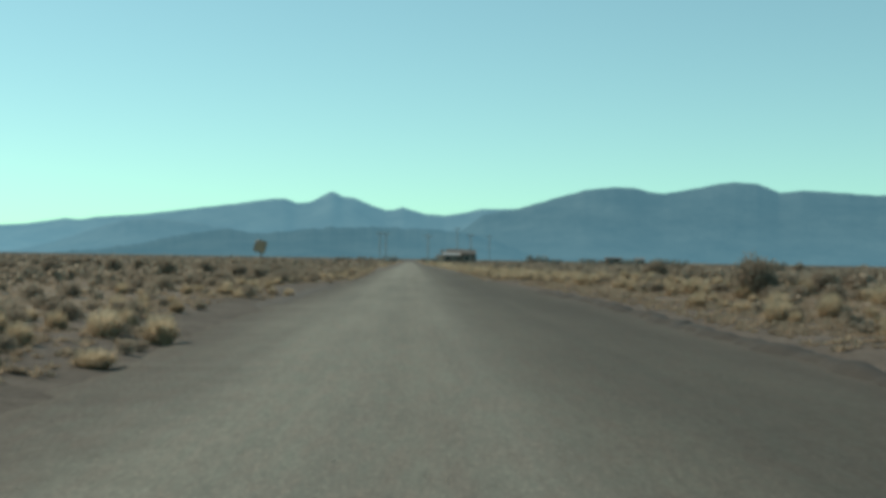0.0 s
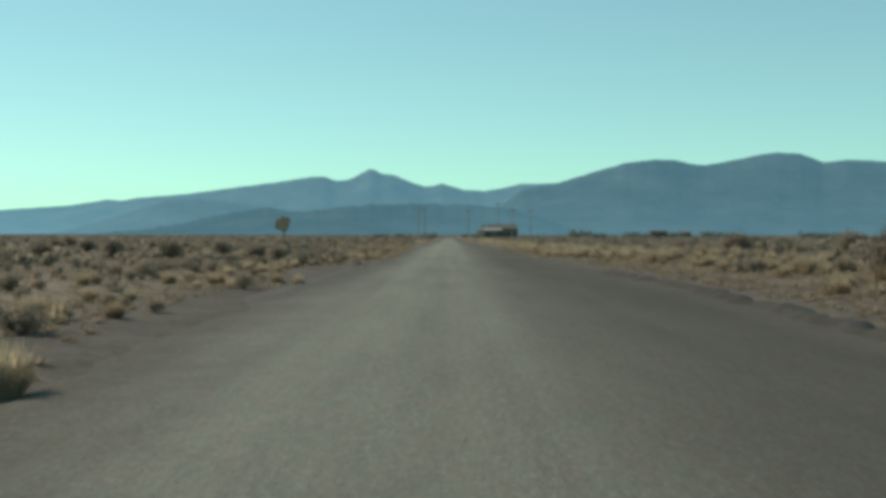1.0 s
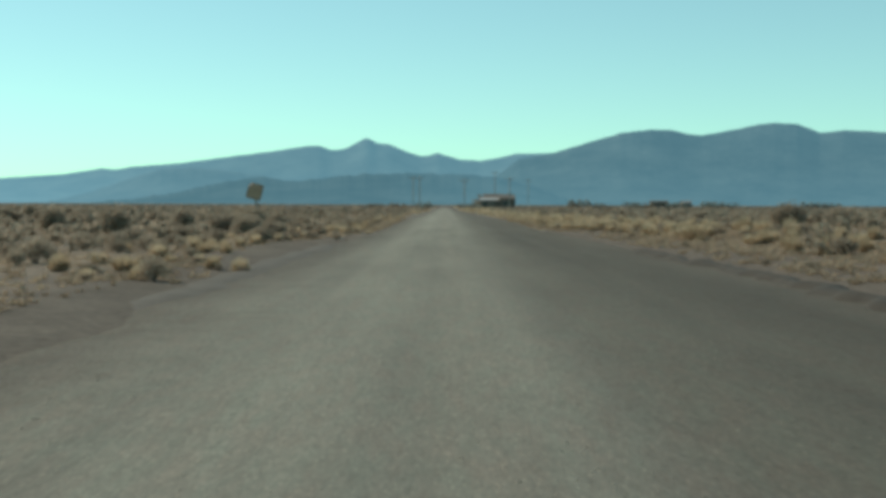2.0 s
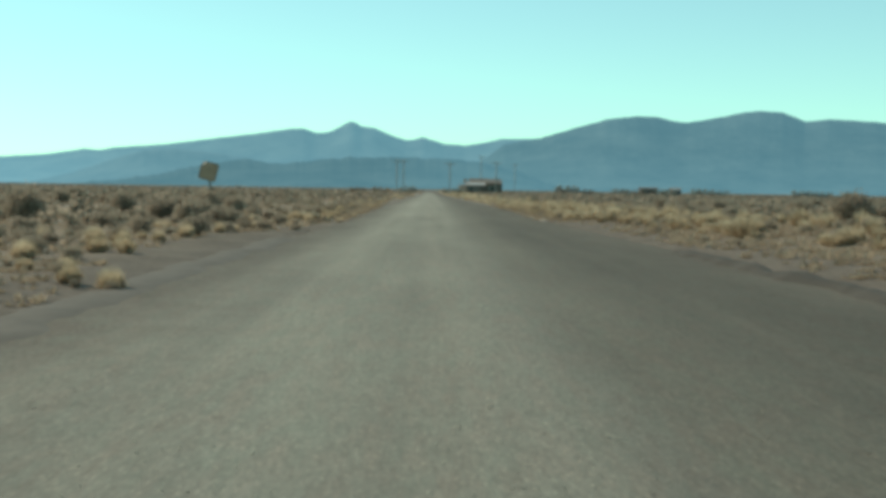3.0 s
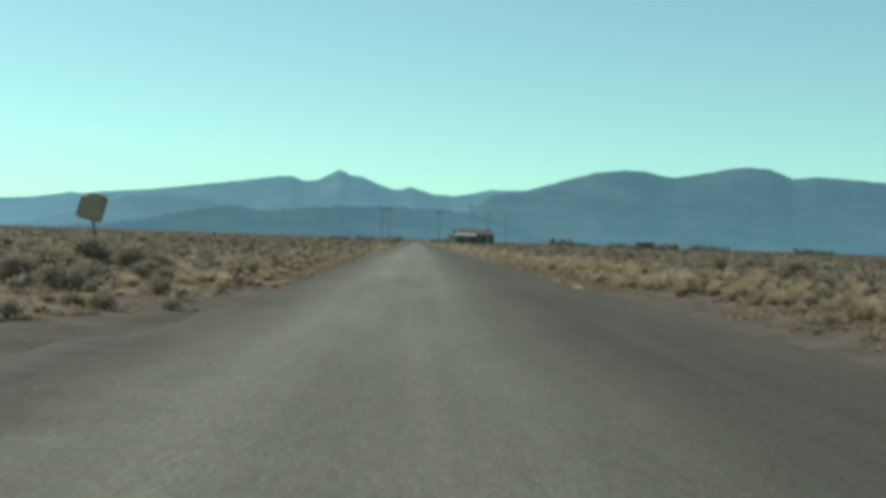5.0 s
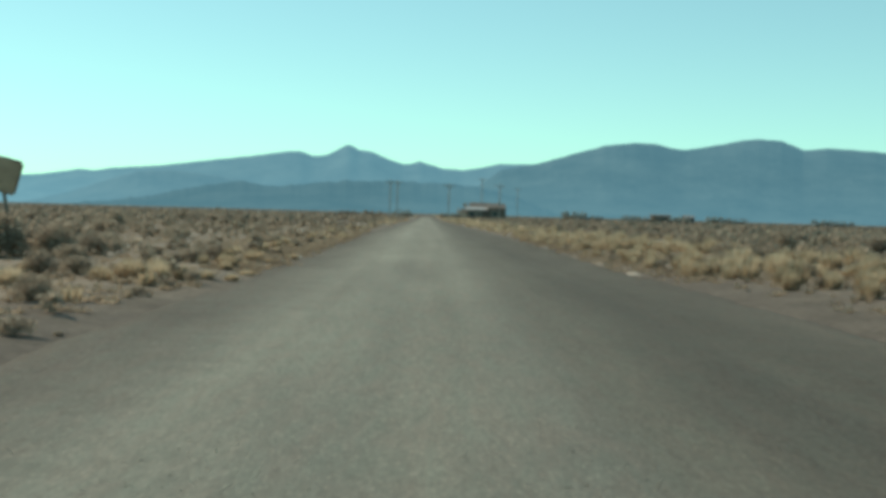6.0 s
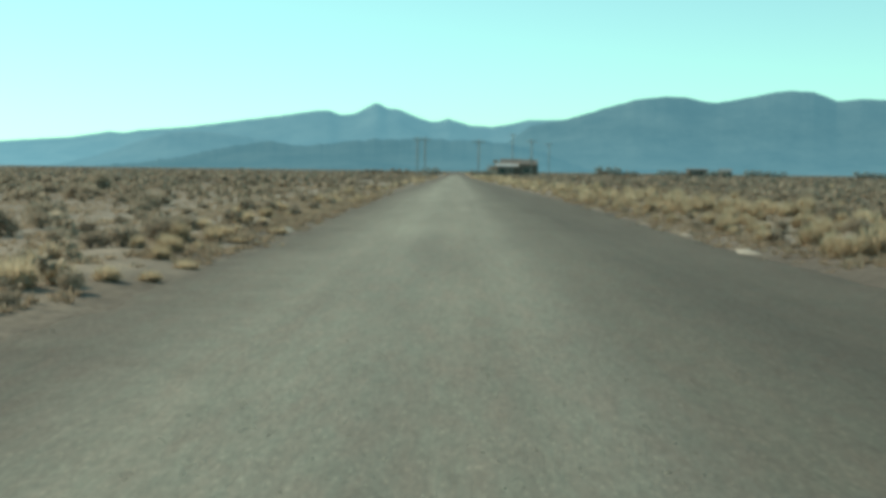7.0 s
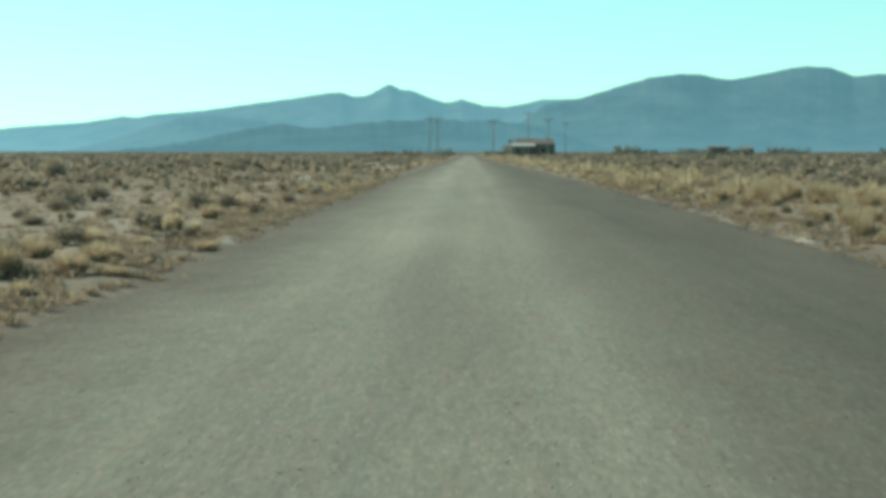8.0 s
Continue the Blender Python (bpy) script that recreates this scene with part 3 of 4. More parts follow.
def sage_shape(leaves, height, spread, size, r):
    """A crown of many small leaves in lumps, uneven in outline, with gaps."""
    lumps = max(5, leaves // 28)
    la = r.uniform(0, 2 * np.pi, lumps)
    lr = spread * 0.36 * np.sqrt(r.uniform(0, 1, lumps))
    lz = height * r.uniform(0.3, 0.8, lumps) * np.sqrt(1.05 - 0.75 * (lr / (0.36 * spread)) ** 2)
    rad = spread * r.uniform(0.12, 0.24, lumps)
    pick = r.integers(0, lumps, leaves)
    d = r.normal(0, 1, (leaves, 3))
    d /= np.linalg.norm(d, axis=1)[:, None]
    q = d * (rad[pick] * r.uniform(0.55, 1.08, leaves))[:, None]
    c = np.stack([lr[pick] * np.cos(la[pick]), lr[pick] * np.sin(la[pick]), lz[pick]], 1) + q * [1, 1, 0.8 * height / spread + 0.3]
    c[:, 2] = np.clip(c[:, 2], 0.015, None)
    a = d + r.normal(0, 0.5, (leaves, 3))
    a /= np.linalg.norm(a, axis=1)[:, None]
    b = np.cross(a, r.normal(0, 1, (leaves, 3)))
    b /= np.linalg.norm(b, axis=1)[:, None]
    s = (size * r.uniform(0.6, 1.4, leaves))[:, None]
    v = np.stack([c - a * s, c + b * s * 0.45, c + a * s, c - b * s * 0.45], 1).reshape(-1, 3)
    k = np.arange(leaves)[:, None] * 4
    return v, np.concatenate([k + [0, 1, 2], k + [0, 2, 3]])


def tri_mesh(name, v, f, material):
    me = bpy.data.meshes.new(name)
    me.vertices.add(len(v))
    me.vertices.foreach_set("co", np.asarray(v, dtype=np.float32).ravel())
    me.loops.add(len(f) * 3)
    me.loops.foreach_set("vertex_index", np.asarray(f, dtype=np.int32).ravel())
    me.polygons.add(len(f))
    me.polygons.foreach_set("loop_start", np.arange(len(f), dtype=np.int32) * 3)
    me.update(calc_edges=True)
    me.validate()
    me.materials.append(material)
    return me


def stem_mesh(height, spread, seed):
    """Six branches that grow out of one woody root collar."""
    r = random.Random(seed)
    bm = bmesh.new()
    ring = [[bm.verts.new((0.035 * math.cos(math.pi * k / 3), 0.035 * math.sin(math.pi * k / 3), z)) for k in range(6)] for z in (-0.05, 0.03)]
    bm.faces.new(ring[0][::-1])
    bm.faces.new(ring[1])
    for k in range(6):
        quad = [ring[0][k], ring[0][(k + 1) % 6], ring[1][(k + 1) % 6], ring[1][k]]
        a, reach, top = math.pi * (k + 0.5) / 3 + r.uniform(-0.3, 0.3), spread * r.uniform(0.2, 0.4), height * r.uniform(0.6, 0.85)
        for u, w_ in ((0.4, 0.014), (1.0, 0.004)):
            c = Vector((math.cos(a) * reach * u, math.sin(a) * reach * u, top * u ** 0.8))
            side = Vector((-math.sin(a), math.cos(a), 0)) * w_
            up = Vector((0, 0, w_))
            nxt = [bm.verts.new(c - side - up), bm.verts.new(c + side - up), bm.verts.new(c + side + up), bm.verts.new(c - side + up)]
            for i in range(4):
                bm.faces.new((quad[i], quad[(i + 1) % 4], nxt[(i + 1) % 4], nxt[i]))
            quad = nxt
        bm.faces.new(quad)
    me = bpy.data.meshes.new("woody_stem")
    bm.to_mesh(me)
    bm.free()
    me.materials.append(M_TWIG)
    return me


# unit plants, one metre across and about 0.7 high, scaled where they stand
GRASS = [tri_mesh("blades", *grass_shape(640, 0.72, 1.0, 0.0075, rng), M_GOLD) for _ in range(6)]
SAGE = [tri_mesh("foliage", *sage_shape(1700, 0.72, 1.0, 0.036, rng), M_SAGE) for _ in range(6)]
BUSH = [tri_mesh("foliage", *sage_shape(3600, 0.72, 1.0, 0.033, rng), M_SAGE) for _ in range(3)]
STEMS = [stem_mesh(0.72, 1.0, k) for k in range(3)]
GRASS_FAR = [grass_shape(90, 0.72, 1.0, 0.022, rng) for _ in range(8)]
SAGE_FAR = [sage_shape(84, 0.72, 1.0, 0.12, rng) for _ in range(8)]
STUBBLE = [grass_shape(26, 0.72, 1.0, 0.03, rng) for _ in range(8)]
GRASS_THIN = [grass_shape(13, 0.72, 1.0, 0.10, rng) for _ in range(8)]
SAGE_THIN = [sage_shape(20, 0.72, 1.0, 0.26, rng) for _ in range(8)]
counts = [0, 0]


def near_plant(kind, x, y, across, tall, turn):
    """One plant that stands by the road, as a thing of its own."""
    m = Matrix.LocRotScale((x, y, ground_height(x, y) - 0.01), Euler((0, 0, turn)), (across, across, tall / 0.72))
    k = counts[kind]
    counts[kind] += 1
    if kind == 0:
        ob = new("bunchgrass", GRASS[k % len(GRASS)])
        tagged(ob, "dry golden bunchgrass clump on grey soil", "grass clump", "grass clumps beside the road")
    else:
        ob = new("sagebrush")
        big = across > 1.1
        leaf = new("foliage", BUSH[k % len(BUSH)] if big else SAGE[k % len(SAGE)])
        stem = new("woody_stem", STEMS[k % len(STEMS)])
        leaf.parent = stem.parent = ob
        tagged(ob, "large dark rounded sagebrush standing above the plain" if big else "low dark grey-green sagebrush on bare soil", "shrub", "sagebrush beside the road")
    ob.matrix_basis = m


def stand(kind, rows):
    """Plants that stand out along a stretch of the road: x, y, width, height."""
    for x, y, across_, tall in rows:
        x = min(x, left_edge(y) - 0.15) if x < 0 else max(x, right_edge(y) + 0.15)
        near_plant(kind, x, y, across_ * (1.15 if kind else 1.3), tall * (1.15 if kind else 1.1), 0.7 * x + y)


# tall brush above the plain, and the thicket round the sign
stand(1, ((10.7, 36.4, 1.4, 1.24), (11.9, 37.2, 1.1, 0.72), (13.6, 38.6, 1.2, 0.7), (15.2, 39.8, 1.2, 0.7), (12.4, 59.5, 1.25, 0.95), (15.0, 61.2, 1.4, 0.78), (20.0, 88.5, 1.5, 0.9), (18.8, 76.0, 1.0, 0.85), (21.3, 70.0, 1.3, 0.7), (24.4, 95.0, 2.3, 0.8), (26.0, 97.5, 1.6, 0.85), (16.5, 93.0, 1.4, 0.8)))
stand(1, ((-9.9, 76.8, 1.4, 1.1), (-8.7, 77.6, 1.0, 0.8), (-9.2, 71.6, 1.4, 0.8), (-8.6, 67.0, 1.0, 0.7), (-10.2, 69.8, 1.2, 0.75), (-7.3, 65.4, 0.8, 0.6), (-10.8, 76.0, 1.3, 0.75), (-8.2, 79.0, 0.9, 0.55),
          (-7.6, 69.0, 0.75, 0.55), (-6.9, 71.0, 0.6, 0.45)))
# old, tall brush here and there on the plain
old = random.Random(12)
for k in range(46):
    side = -1 if k % 3 else 1
    y = old.uniform(24, 125)
    stand(1, ((side * old.uniform(12.5, 15.0 + 0.22 * y), y, old.uniform(0.8, 1.5), old.uniform(0.72, 1.12)),))
# along the road, stretch by stretch
stand(1, ((-3.8, 16.3, 0.30, 0.23), (-3.3, 17.0, 0.28, 0.17), (-5.0, 28.2, 0.37, 0.22), (-6.1, 29.4, 0.32, 0.26), (-7.1, 26.6, 0.34, 0.23), (-6.8, 23.2, 0.39, 0.25)))
stand(0, ((-4.8, 18.7, 0.66, 0.50), (-3.75, 18.4, 0.68, 0.50), (-4.9, 20.6, 0.5, 0.4), (-5.9, 19.9, 0.45, 0.36), (-3.8, 14.4, 0.62, 0.26)))
stand(0, ((9.9, 31.3, 0.83, 0.42), (8.4, 29.6, 0.65, 0.33), (13.6, 39.6, 0.89, 0.54)))
stand(1, ((-4.0, 39.8, 0.25, 0.17), (-4.5, 39.9, 0.15, 0.13), (-6.1, 41.0, 0.20, 0.15), (-6.6, 38.4, 0.35, 0.22), (-5.0, 37.3, 0.25, 0.10), (-11.6, 53.7, 0.56, 0.32)))
stand(0, ((-4.7, 40.3, 0.39, 0.29), (-4.1, 40.1, 0.43, 0.34), (-6.1, 39.1, 0.69, 0.32), (-5.4, 38.8, 0.45, 0.18)))
stand(1, ((9.8, 49.7, 0.29, 0.14), (7.4, 40.5, 0.25, 0.15), (7.2, 43.1, 0.28, 0.11), (9.6, 58.8, 0.75, 0.34)))
stand(0, ((8.4, 57.5, 0.63, 0.45), (9.1, 51.2, 0.53, 0.30), (8.9, 44.1, 0.47, 0.23)))
stand(1, ((-5.2, 65.4, 0.55, 0.36), (-6.2, 64.2, 0.31, 0.28), (-13.0, 72.5, 0.45, 0.45), (-8.4, 63.7, 0.41, 0.27), (-6.3, 61.8, 0.32, 0.15)))
stand(0, ((-4.75, 70.7, 0.60, 0.36), (-4.4, 71.2, 0.42, 0.30), (-6.5, 68.3, 0.64, 0.32), (-8.2, 61.0, 0.75, 0.25)))
stand(1, ((8.3, 75.2, 0.39, 0.35), (7.5, 67.4, 0.28, 0.19), (8.0, 66.7, 0.38, 0.23), (6.4, 60.1, 0.24, 0.15), (7.1, 61.5, 0.26, 0.19), (9.1, 66.7, 0.46, 0.18), (7.1, 55.3, 0.20, 0.15), (7.5, 53.5, 0.23, 0.18)))
stand(0, ((7.9, 58.8, 0.40, 0.23), (9.3, 60.4, 0.37, 0.31), (10.9, 63.9, 0.56, 0.31), (9.3, 74.9, 0.48, 0.39), (8.7, 61.6, 0.52, 0.26)))
stand(1, ((-4.2, 61.9, 0.41, 0.22), (-3.7, 62.2, 0.12, 0.07), (-4.3, 67.4, 0.30, 0.15), (-4.2, 69.1, 0.20, 0.15), (-6.9, 80.1, 0.43, 0.29), (-5.6, 73.2, 0.22, 0.17), (-7.7, 86.9, 0.44, 0.21), (-4.3, 84.3, 0.25, 0.20), (-9.9, 78.6, 1.03, 0.76), (-11.7, 91.5, 0.60, 0.40), (-6.4, 76.9, 0.42, 0.34), (-14.2, 97.7, 0.65, 0.55), (-5.8, 73.9, 0.26, 0.2), (-4.1, 70.6, 0.30, 0.26)))
stand(0, ((-5.0, 72.0, 0.36, 0.32), (-4.3, 75.2, 0.39, 0.24), (-4.1, 71.9, 0.38, 0.21), (-5.7, 70.5, 0.44, 0.25), (-4.5, 80.6, 0.59, 0.27), (-5.4, 66.3, 0.39, 0.20)))
stand(1, ((7.1, 83.8, 0.33, 0.29), (6.7, 80.1, 0.22, 0.15), (8.4, 82.7, 0.63, 0.35), (7.6, 76.6, 0.15, 0.19), (13.0, 95.1, 0.44, 0.39), (7.4, 71.7, 0.21, 0.26), (7.9, 69.7, 0.24, 0.24), (6.2, 84.4, 0.33, 0.17)))
stand(0, ((9.1, 77.3, 0.80, 0.27), (9.5, 95.5, 1.32, 0.44), (9.7, 86.2, 0.88, 0.39)))
stand(1, ((-15.1, 105.2, 1.14, 0.62), (-19.1, 113.0, 0.98, 0.44), (-15.6, 109.5, 0.68, 0.34), (-15.8, 114.8, 1.26, 0.45), (-7.4, 84.0, 0.31, 0.21), (-10.2, 103.5, 0.50, 0.20), (-5.1, 95.4, 0.24, 0.19), (-3.9, 80.7, 0.22, 0.16), (-5.9, 94.3, 0.46, 0.18)))
stand(0, ((-4.8, 77.7, 0.26, 0.19), (-3.3, 74.2, 0.41, 0.14), (-3.4, 72.3, 0.34, 0.15), (-3.6, 83.0, 0.50, 0.15), (-3.9, 79.1, 0.41, 0.11)))
stand(1, ((6.1, 105.0, 0.31, 0.25), (5.7, 97.8, 0.34, 0.20), (6.2, 97.9, 0.26, 0.17), (6.5, 90.8, 0.27, 0.20), (6.1, 87.3, 0.24, 0.12), (9.6, 96.8, 0.41, 0.30), (7.2, 87.1, 0.24, 0.18), (6.1, 80.5, 0.31, 0.19), (7.8, 84.3, 0.26, 0.26), (6.6, 120.2, 0.83, 0.22)))
stand(0, ((7.1, 94.1, 0.76, 0.46), (6.6, 87.0, 0.47, 0.36), (6.4, 83.3, 0.45, 0.30), (7.9, 85.3, 0.44, 0.33), (6.8, 98.1, 0.69, 0.26), (8.0, 101.0, 0.74, 0.37)))


def clumpy(x, y):
    return 0.5 + 0.5 * wobble(x, y, 6.0, 21.0) + 0.35 * wobble(x, y, 19.0, 27.0)


def scatter(n, y_lo, y_hi, out_lo, out_hi, r, power=1.6):
    """Places beside the road, thicker near its edges: side, x, y, distance from the edge."""
    for _ in range(n):
        y = float(r.uniform(y_lo, y_hi))
        d = out_lo + (out_hi - out_lo) * float(r.uniform(0, 1)) ** power
        right = bool(r.uniform() < 0.5)
        yield right, (right_edge(min(y, 418)) + d if right else left_edge(min(y, 418)) - d), y, d


def bare(right, y, d):
    low = ((40, 0.6), (46, 2.0), (57, 2.0), (62, 0.9), (68, 0.3), (74, 0.1)) if not right else ((10, 1.5), (30, 1.6), (44, 2.5), (60, 2.1), (68, 1.2), (84, 0.55), (92, 0.2))
    return d < float(np.interp(y, [k[0] for k in low], [k[1] for k in low])) + 0.5 * wobble(d, y, 2.0, 13.0 if right else 17.0)


def choose(right, x, y, d, r):
    """Which plant grows there: 0 grass, 1 sage, None bare soil; and its width and height."""
    c = clumpy(x, y)
    # a bare side track joins the road on its left
    if not right and 24 < y < 36 and d < 1.7 + 1.2 * wobble(x, y, 5, 2):
        return None
    # trodden bare shoulders
    if bare(right, y, d):
        return None
    if not right and d > 2.5 and r.uniform() < float(np.interp(y, (58, 68, 110, 150), (0.3, 0.6, 0.6, 0.35))):      # bare soil between the plants
        return None
    gold = (float(np.interp(y, (44, 58), (0.5, 0.86))) if right else 0.64 if y < 62 else 0.36) - (0.9 if y > 58 else 0.68) * min(max(d - (3.5 if right else 2.0), 0) / 5.5, 1.0) + 0.4 * (c - 0.5)
    if r.uniform() < gold:
        if d < 0.6 and y < 62 and r.uniform() < 0.6:
            return None
        s = float(r.uniform(0.38, 0.84) if right else r.uniform(0.34, 0.74)) * (0.6 + 0.4 * min(d / 1.5, 1.0)) * (0.75 + 0.5 * c)
        return 0, s, s * float(r.uniform(0.58, 0.82) if right else r.uniform(0.5, 0.72))
    if d < 0.9 or r.uniform() < 0.12:
        return None
    s = float(r.uniform(0.35, 0.80)) * (0.75 + 0.5 * min(d / 9.0, 1.0)) * (1.3 if r.uniform() < 0.12 else 1.0)
    return 1, s, s * float(r.uniform(0.5, 0.78))


# the nearest as things of their own
for right, x, y, d in scatter(1000, 9.0, 98.0, 0.4, 6.5, rng, 1.0):
    got = choose(right, x, y, d, rng)
    if got and counts[got[0]] < 290:
        near_plant(got[0], x, y, got[1], got[2], float(rng.uniform(0, 6.28)))


def field(name, shapes, places, material, label, category):
    """Plants beyond counting, joined into one mesh."""
    vs, fs, base = [], [], 0
    for x, y, across_, tall in places:
        v, f = shapes[int(rng.integers(len(shapes)))]
        a = float(rng.uniform(0, 6.28))
        ca, sa = math.cos(a), math.sin(a)
        q = np.empty_like(v)
        q[:, 0] = x + across_ * (v[:, 0] * ca - v[:, 1] * sa)
        q[:, 1] = y + across_ * (v[:, 0] * sa + v[:, 1] * ca)
        q[:, 2] = max(ground_height(x, y), -0.06) + v[:, 2] * tall / 0.72
        vs.append(q)
        fs.append(f + base)
        base += len(v)
    ob = new(name, tri_mesh(name, np.concatenate(vs), np.concatenate(fs), material))
    return tagged(ob, label, category, kind="stuff")


mid, far = ([], []), ([], [])
for n, y_lo, y_hi, out_lo, out_hi, power, store in ((4600, -15, 135, 0.2, 26, 1.25, mid), (2600, 135, 300, 0.3, 30, 1.4, far),
                                                   (8000, 20, 330, 18, 110, 1.2, far), (3600, 300, 900, 0.5, 260, 1.0, far)):
    for right, x, y, d in scatter(n, y_lo, y_hi, out_lo, out_hi, rng, power):
        got = choose(right, x, y, d, rng)
        if got and not (10 < y < 98 and d < 6.5 and rng.uniform() < 0.75):
            grow = 1.0 if store is mid else 1.35 if y < 330 else 2.0
            store[got[0]].append((x, y, got[1] * grow, got[2] * (grow ** 0.5)))
field("dry_grass_field", GRASS_FAR, mid[0], M_GOLD, "dry golden bunchgrass scattered over the plain", "grass")
field("sagebrush_field", SAGE_FAR, mid[1], M_SAGE, "low dark grey sagebrush scattered over the plain", "shrubs")
field("distant_grass_field", GRASS_THIN, far[0], M_GOLD, "distant dry golden grass along the road", "grass")
field("distant_sagebrush_field", SAGE_THIN, far[1], M_SAGE, "distant dark sagebrush across the plain", "shrubs")
# short dead stubble along both edges of the road
stubble = []
for right, x, y, d in scatter(4400, 2, 125, -0.1, 4.5, rng, 1.6):
    if (right or not (24 < y < 36 and d < 1.3)) and clumpy(x, y) > 0.3 and not bare(right, y, d):
        stubble.append((x, y, float(rng.uniform(0.15, 0.4)), float(rng.uniform(0.06, 0.16))))
for _ in range(1200):      # thicker litter where the grass creeps onto the road
    y = float(rng.uniform(75, 116))
    right = bool(rng.uniform() < 0.4)
    d = float(rng.normal(0.6, 0.35))
    stubble.append((right_edge(y) + d if right else left_edge(y) - d, y, float(rng.uniform(0.18, 0.45)), float(rng.uniform(0.05, 0.14))))
litter = []
for right, x, y, d in scatter(13000, 8, 150, 0.6, 30, rng, 1.25):
    if (right or not (24 < y < 36 and d < 1.3)) and clumpy(x + 40, y) > 0.22 and (not bare(right, y, d) or (right and d > 0.7)):
        litter.append((x, y, float(rng.uniform(0.25, 0.7)), float(rng.uniform(0.05, 0.14))))
for _ in range(2200):      # a brown sward behind the right-hand ridge
    y, d = float(rng.uniform(12, 64)), 0.5 + 6.0 * float(rng.uniform(0, 1))
    if wobble(d, y, 1.6, 44.0) > -0.25:
        litter.append((right_edge(y) + d, y, float(rng.uniform(0.25, 0.6)), float(rng.uniform(0.06, 0.17))))
field("brown_litter_field", STUBBLE, litter, M_LITTER, "low brown dead grass and litter over the soil", "grass")
field("roadside_stubble", STUBBLE, stubble, M_LITTER, "short pale dead grass along the road's edges", "grass")

# ---- the leaning sign beside the road ----
def leaning_sign(x, y):
    sign = tagged(new("road_sign"), "weathered rust-brown square sign on a leaning post", "sign")
    sign.location = (x, y, ground_height(x, y))
    lean = pose(0, 0, 0, 3, -9, 0) @ pose(0, 0, 0, 0, 0, 18)
    bm = bmesh.new()
    for side in (-1, 1):      # a channel post: web and two flanges
        box(bm, (side * 0.036 - 0.006, -0.02, -0.4), (side * 0.036 + 0.006, 0.02, 2.25), 0.002)
    box(bm, (-0.034, 0.012, -0.4), (0.034, 0.02, 2.25), 0.002)
    bmesh.ops.transform(bm, matrix=lean, verts=bm.verts)
    part("post", bm, M_STEEL, sign, "grey steel channel post")
    at = lean @ pose(0.03, -0.035, 1.93, 0, 24, 0)
    bm = bmesh.new()
    box(bm, (-0.39, -0.006, -0.41), (0.39, 0.006, 0.41))
    corners = [e for e in bm.edges if abs(e.verts[0].co.y - e.verts[1].co.y) > 0.01]
    bmesh.ops.bevel(bm, geom=corners, offset=0.05, segments=4, affect="EDGES")
    bmesh.ops.triangulate(bm, faces=bm.faces)
    bmesh.ops.subdivide_edges(bm, edges=bm.edges, cuts=3, use_grid_fill=True)
    for v in bm.verts:      # one corner folded back, the sheet slightly dished
        fold = max((v.co.z - v.co.x) - 0.56, 0.0)
        v.co += Vector((fold * 0.45, fold * 0.9, -fold * 0.45))
        v.co.y += 0.12 * (v.co.x ** 2 + v.co.z ** 2)
    bmesh.ops.transform(bm, matrix=at, verts=bm.verts)
    panel = part("panel", bm, M_RUST, sign, "rust-brown faded sheet panel")
    bm = bmesh.new()
    for lo, hi in (((-0.33, -0.38), (0.33, -0.365)), ((-0.33, 0.365), (0.33, 0.38)), ((-0.36, -0.34), (-0.345, 0.34)), ((0.345, -0.34), (0.36, 0.34))):
        box(bm, (lo[0], -0.011, lo[1]), (hi[0], -0.0062, hi[1]))
    bmesh.ops.transform(bm, matrix=at, verts=bm.verts)
    part("border", bm, M_RIM, panel, "dark worn border stripe")
    for z in (-0.16, 0.16):
        bm = bmesh.new()
        bmesh.ops.create_cone(bm, cap_ends=True, segments=8, radius1=0.016, radius2=0.013, depth=0.02, matrix=at @ pose(0, -0.014, z, 90))
        part("bolt", bm, M_STEEL, panel)
    return sign


leaning_sign(-9.52, 77.2)


# ---- utility poles ----
def utility_pole(x, y, tall, arms, label):
    pole = tagged(new("utility_pole"), label, "utility pole", "utility poles along the road")
    pole.location = (x, y, ground_height(x, y))
    bm = bmesh.new()
    tube(bm, [(0, 0, -1.0), (0, 0, tall * 0.5), (0.03, 0, tall)], [0.15, 0.13, 0.10], 12)
    part("shaft", bm, M_POLE, pole)
    for k in range(arms):
        z = tall - 0.45 - 0.9 * k
        bm = bmesh.new()
        box(bm, (-1.1, -0.2, z - 0.06), (1.1, -0.1, z + 0.06), 0.012)
        arm = part("crossarm", bm, M_POLE, pole)
        for side in (-1, 1):
            bm = bmesh.new()
            tube(bm, [(side * 0.65, -0.15, z - 0.05), (0, -0.17, z - 0.6)], [0.02, 0.02], 6)
            part("brace", bm, M_STEEL, arm)
        for u in (-1.0, -0.45, 0.45, 1.0):
            bm = bmesh.new()
            tube(bm, [(u, -0.15, z + 0.05), (u, -0.15, z + 0.13), (u, -0.15, z + 0.16), (u, -0.15, z + 0.24)], [0.02, 0.02, 0.05, 0.035], 8)
            part("insulator", bm, M_GLASSY, arm)
    return pole


for x, y, tall, arms in ((-7.3, 281.0, 7.6, 1), (-5.9, 282.0, 7.6, 1), (3.95, 266.0, 6.9, 1), (13.7, 346.0, 10.6, 1), (15.0, 294.0, 7.7, 1), (26.5, 396.0, 9.5, 1)):
    utility_pole(x, y, tall, arms, "grey weathered wooden utility pole with a crossarm")


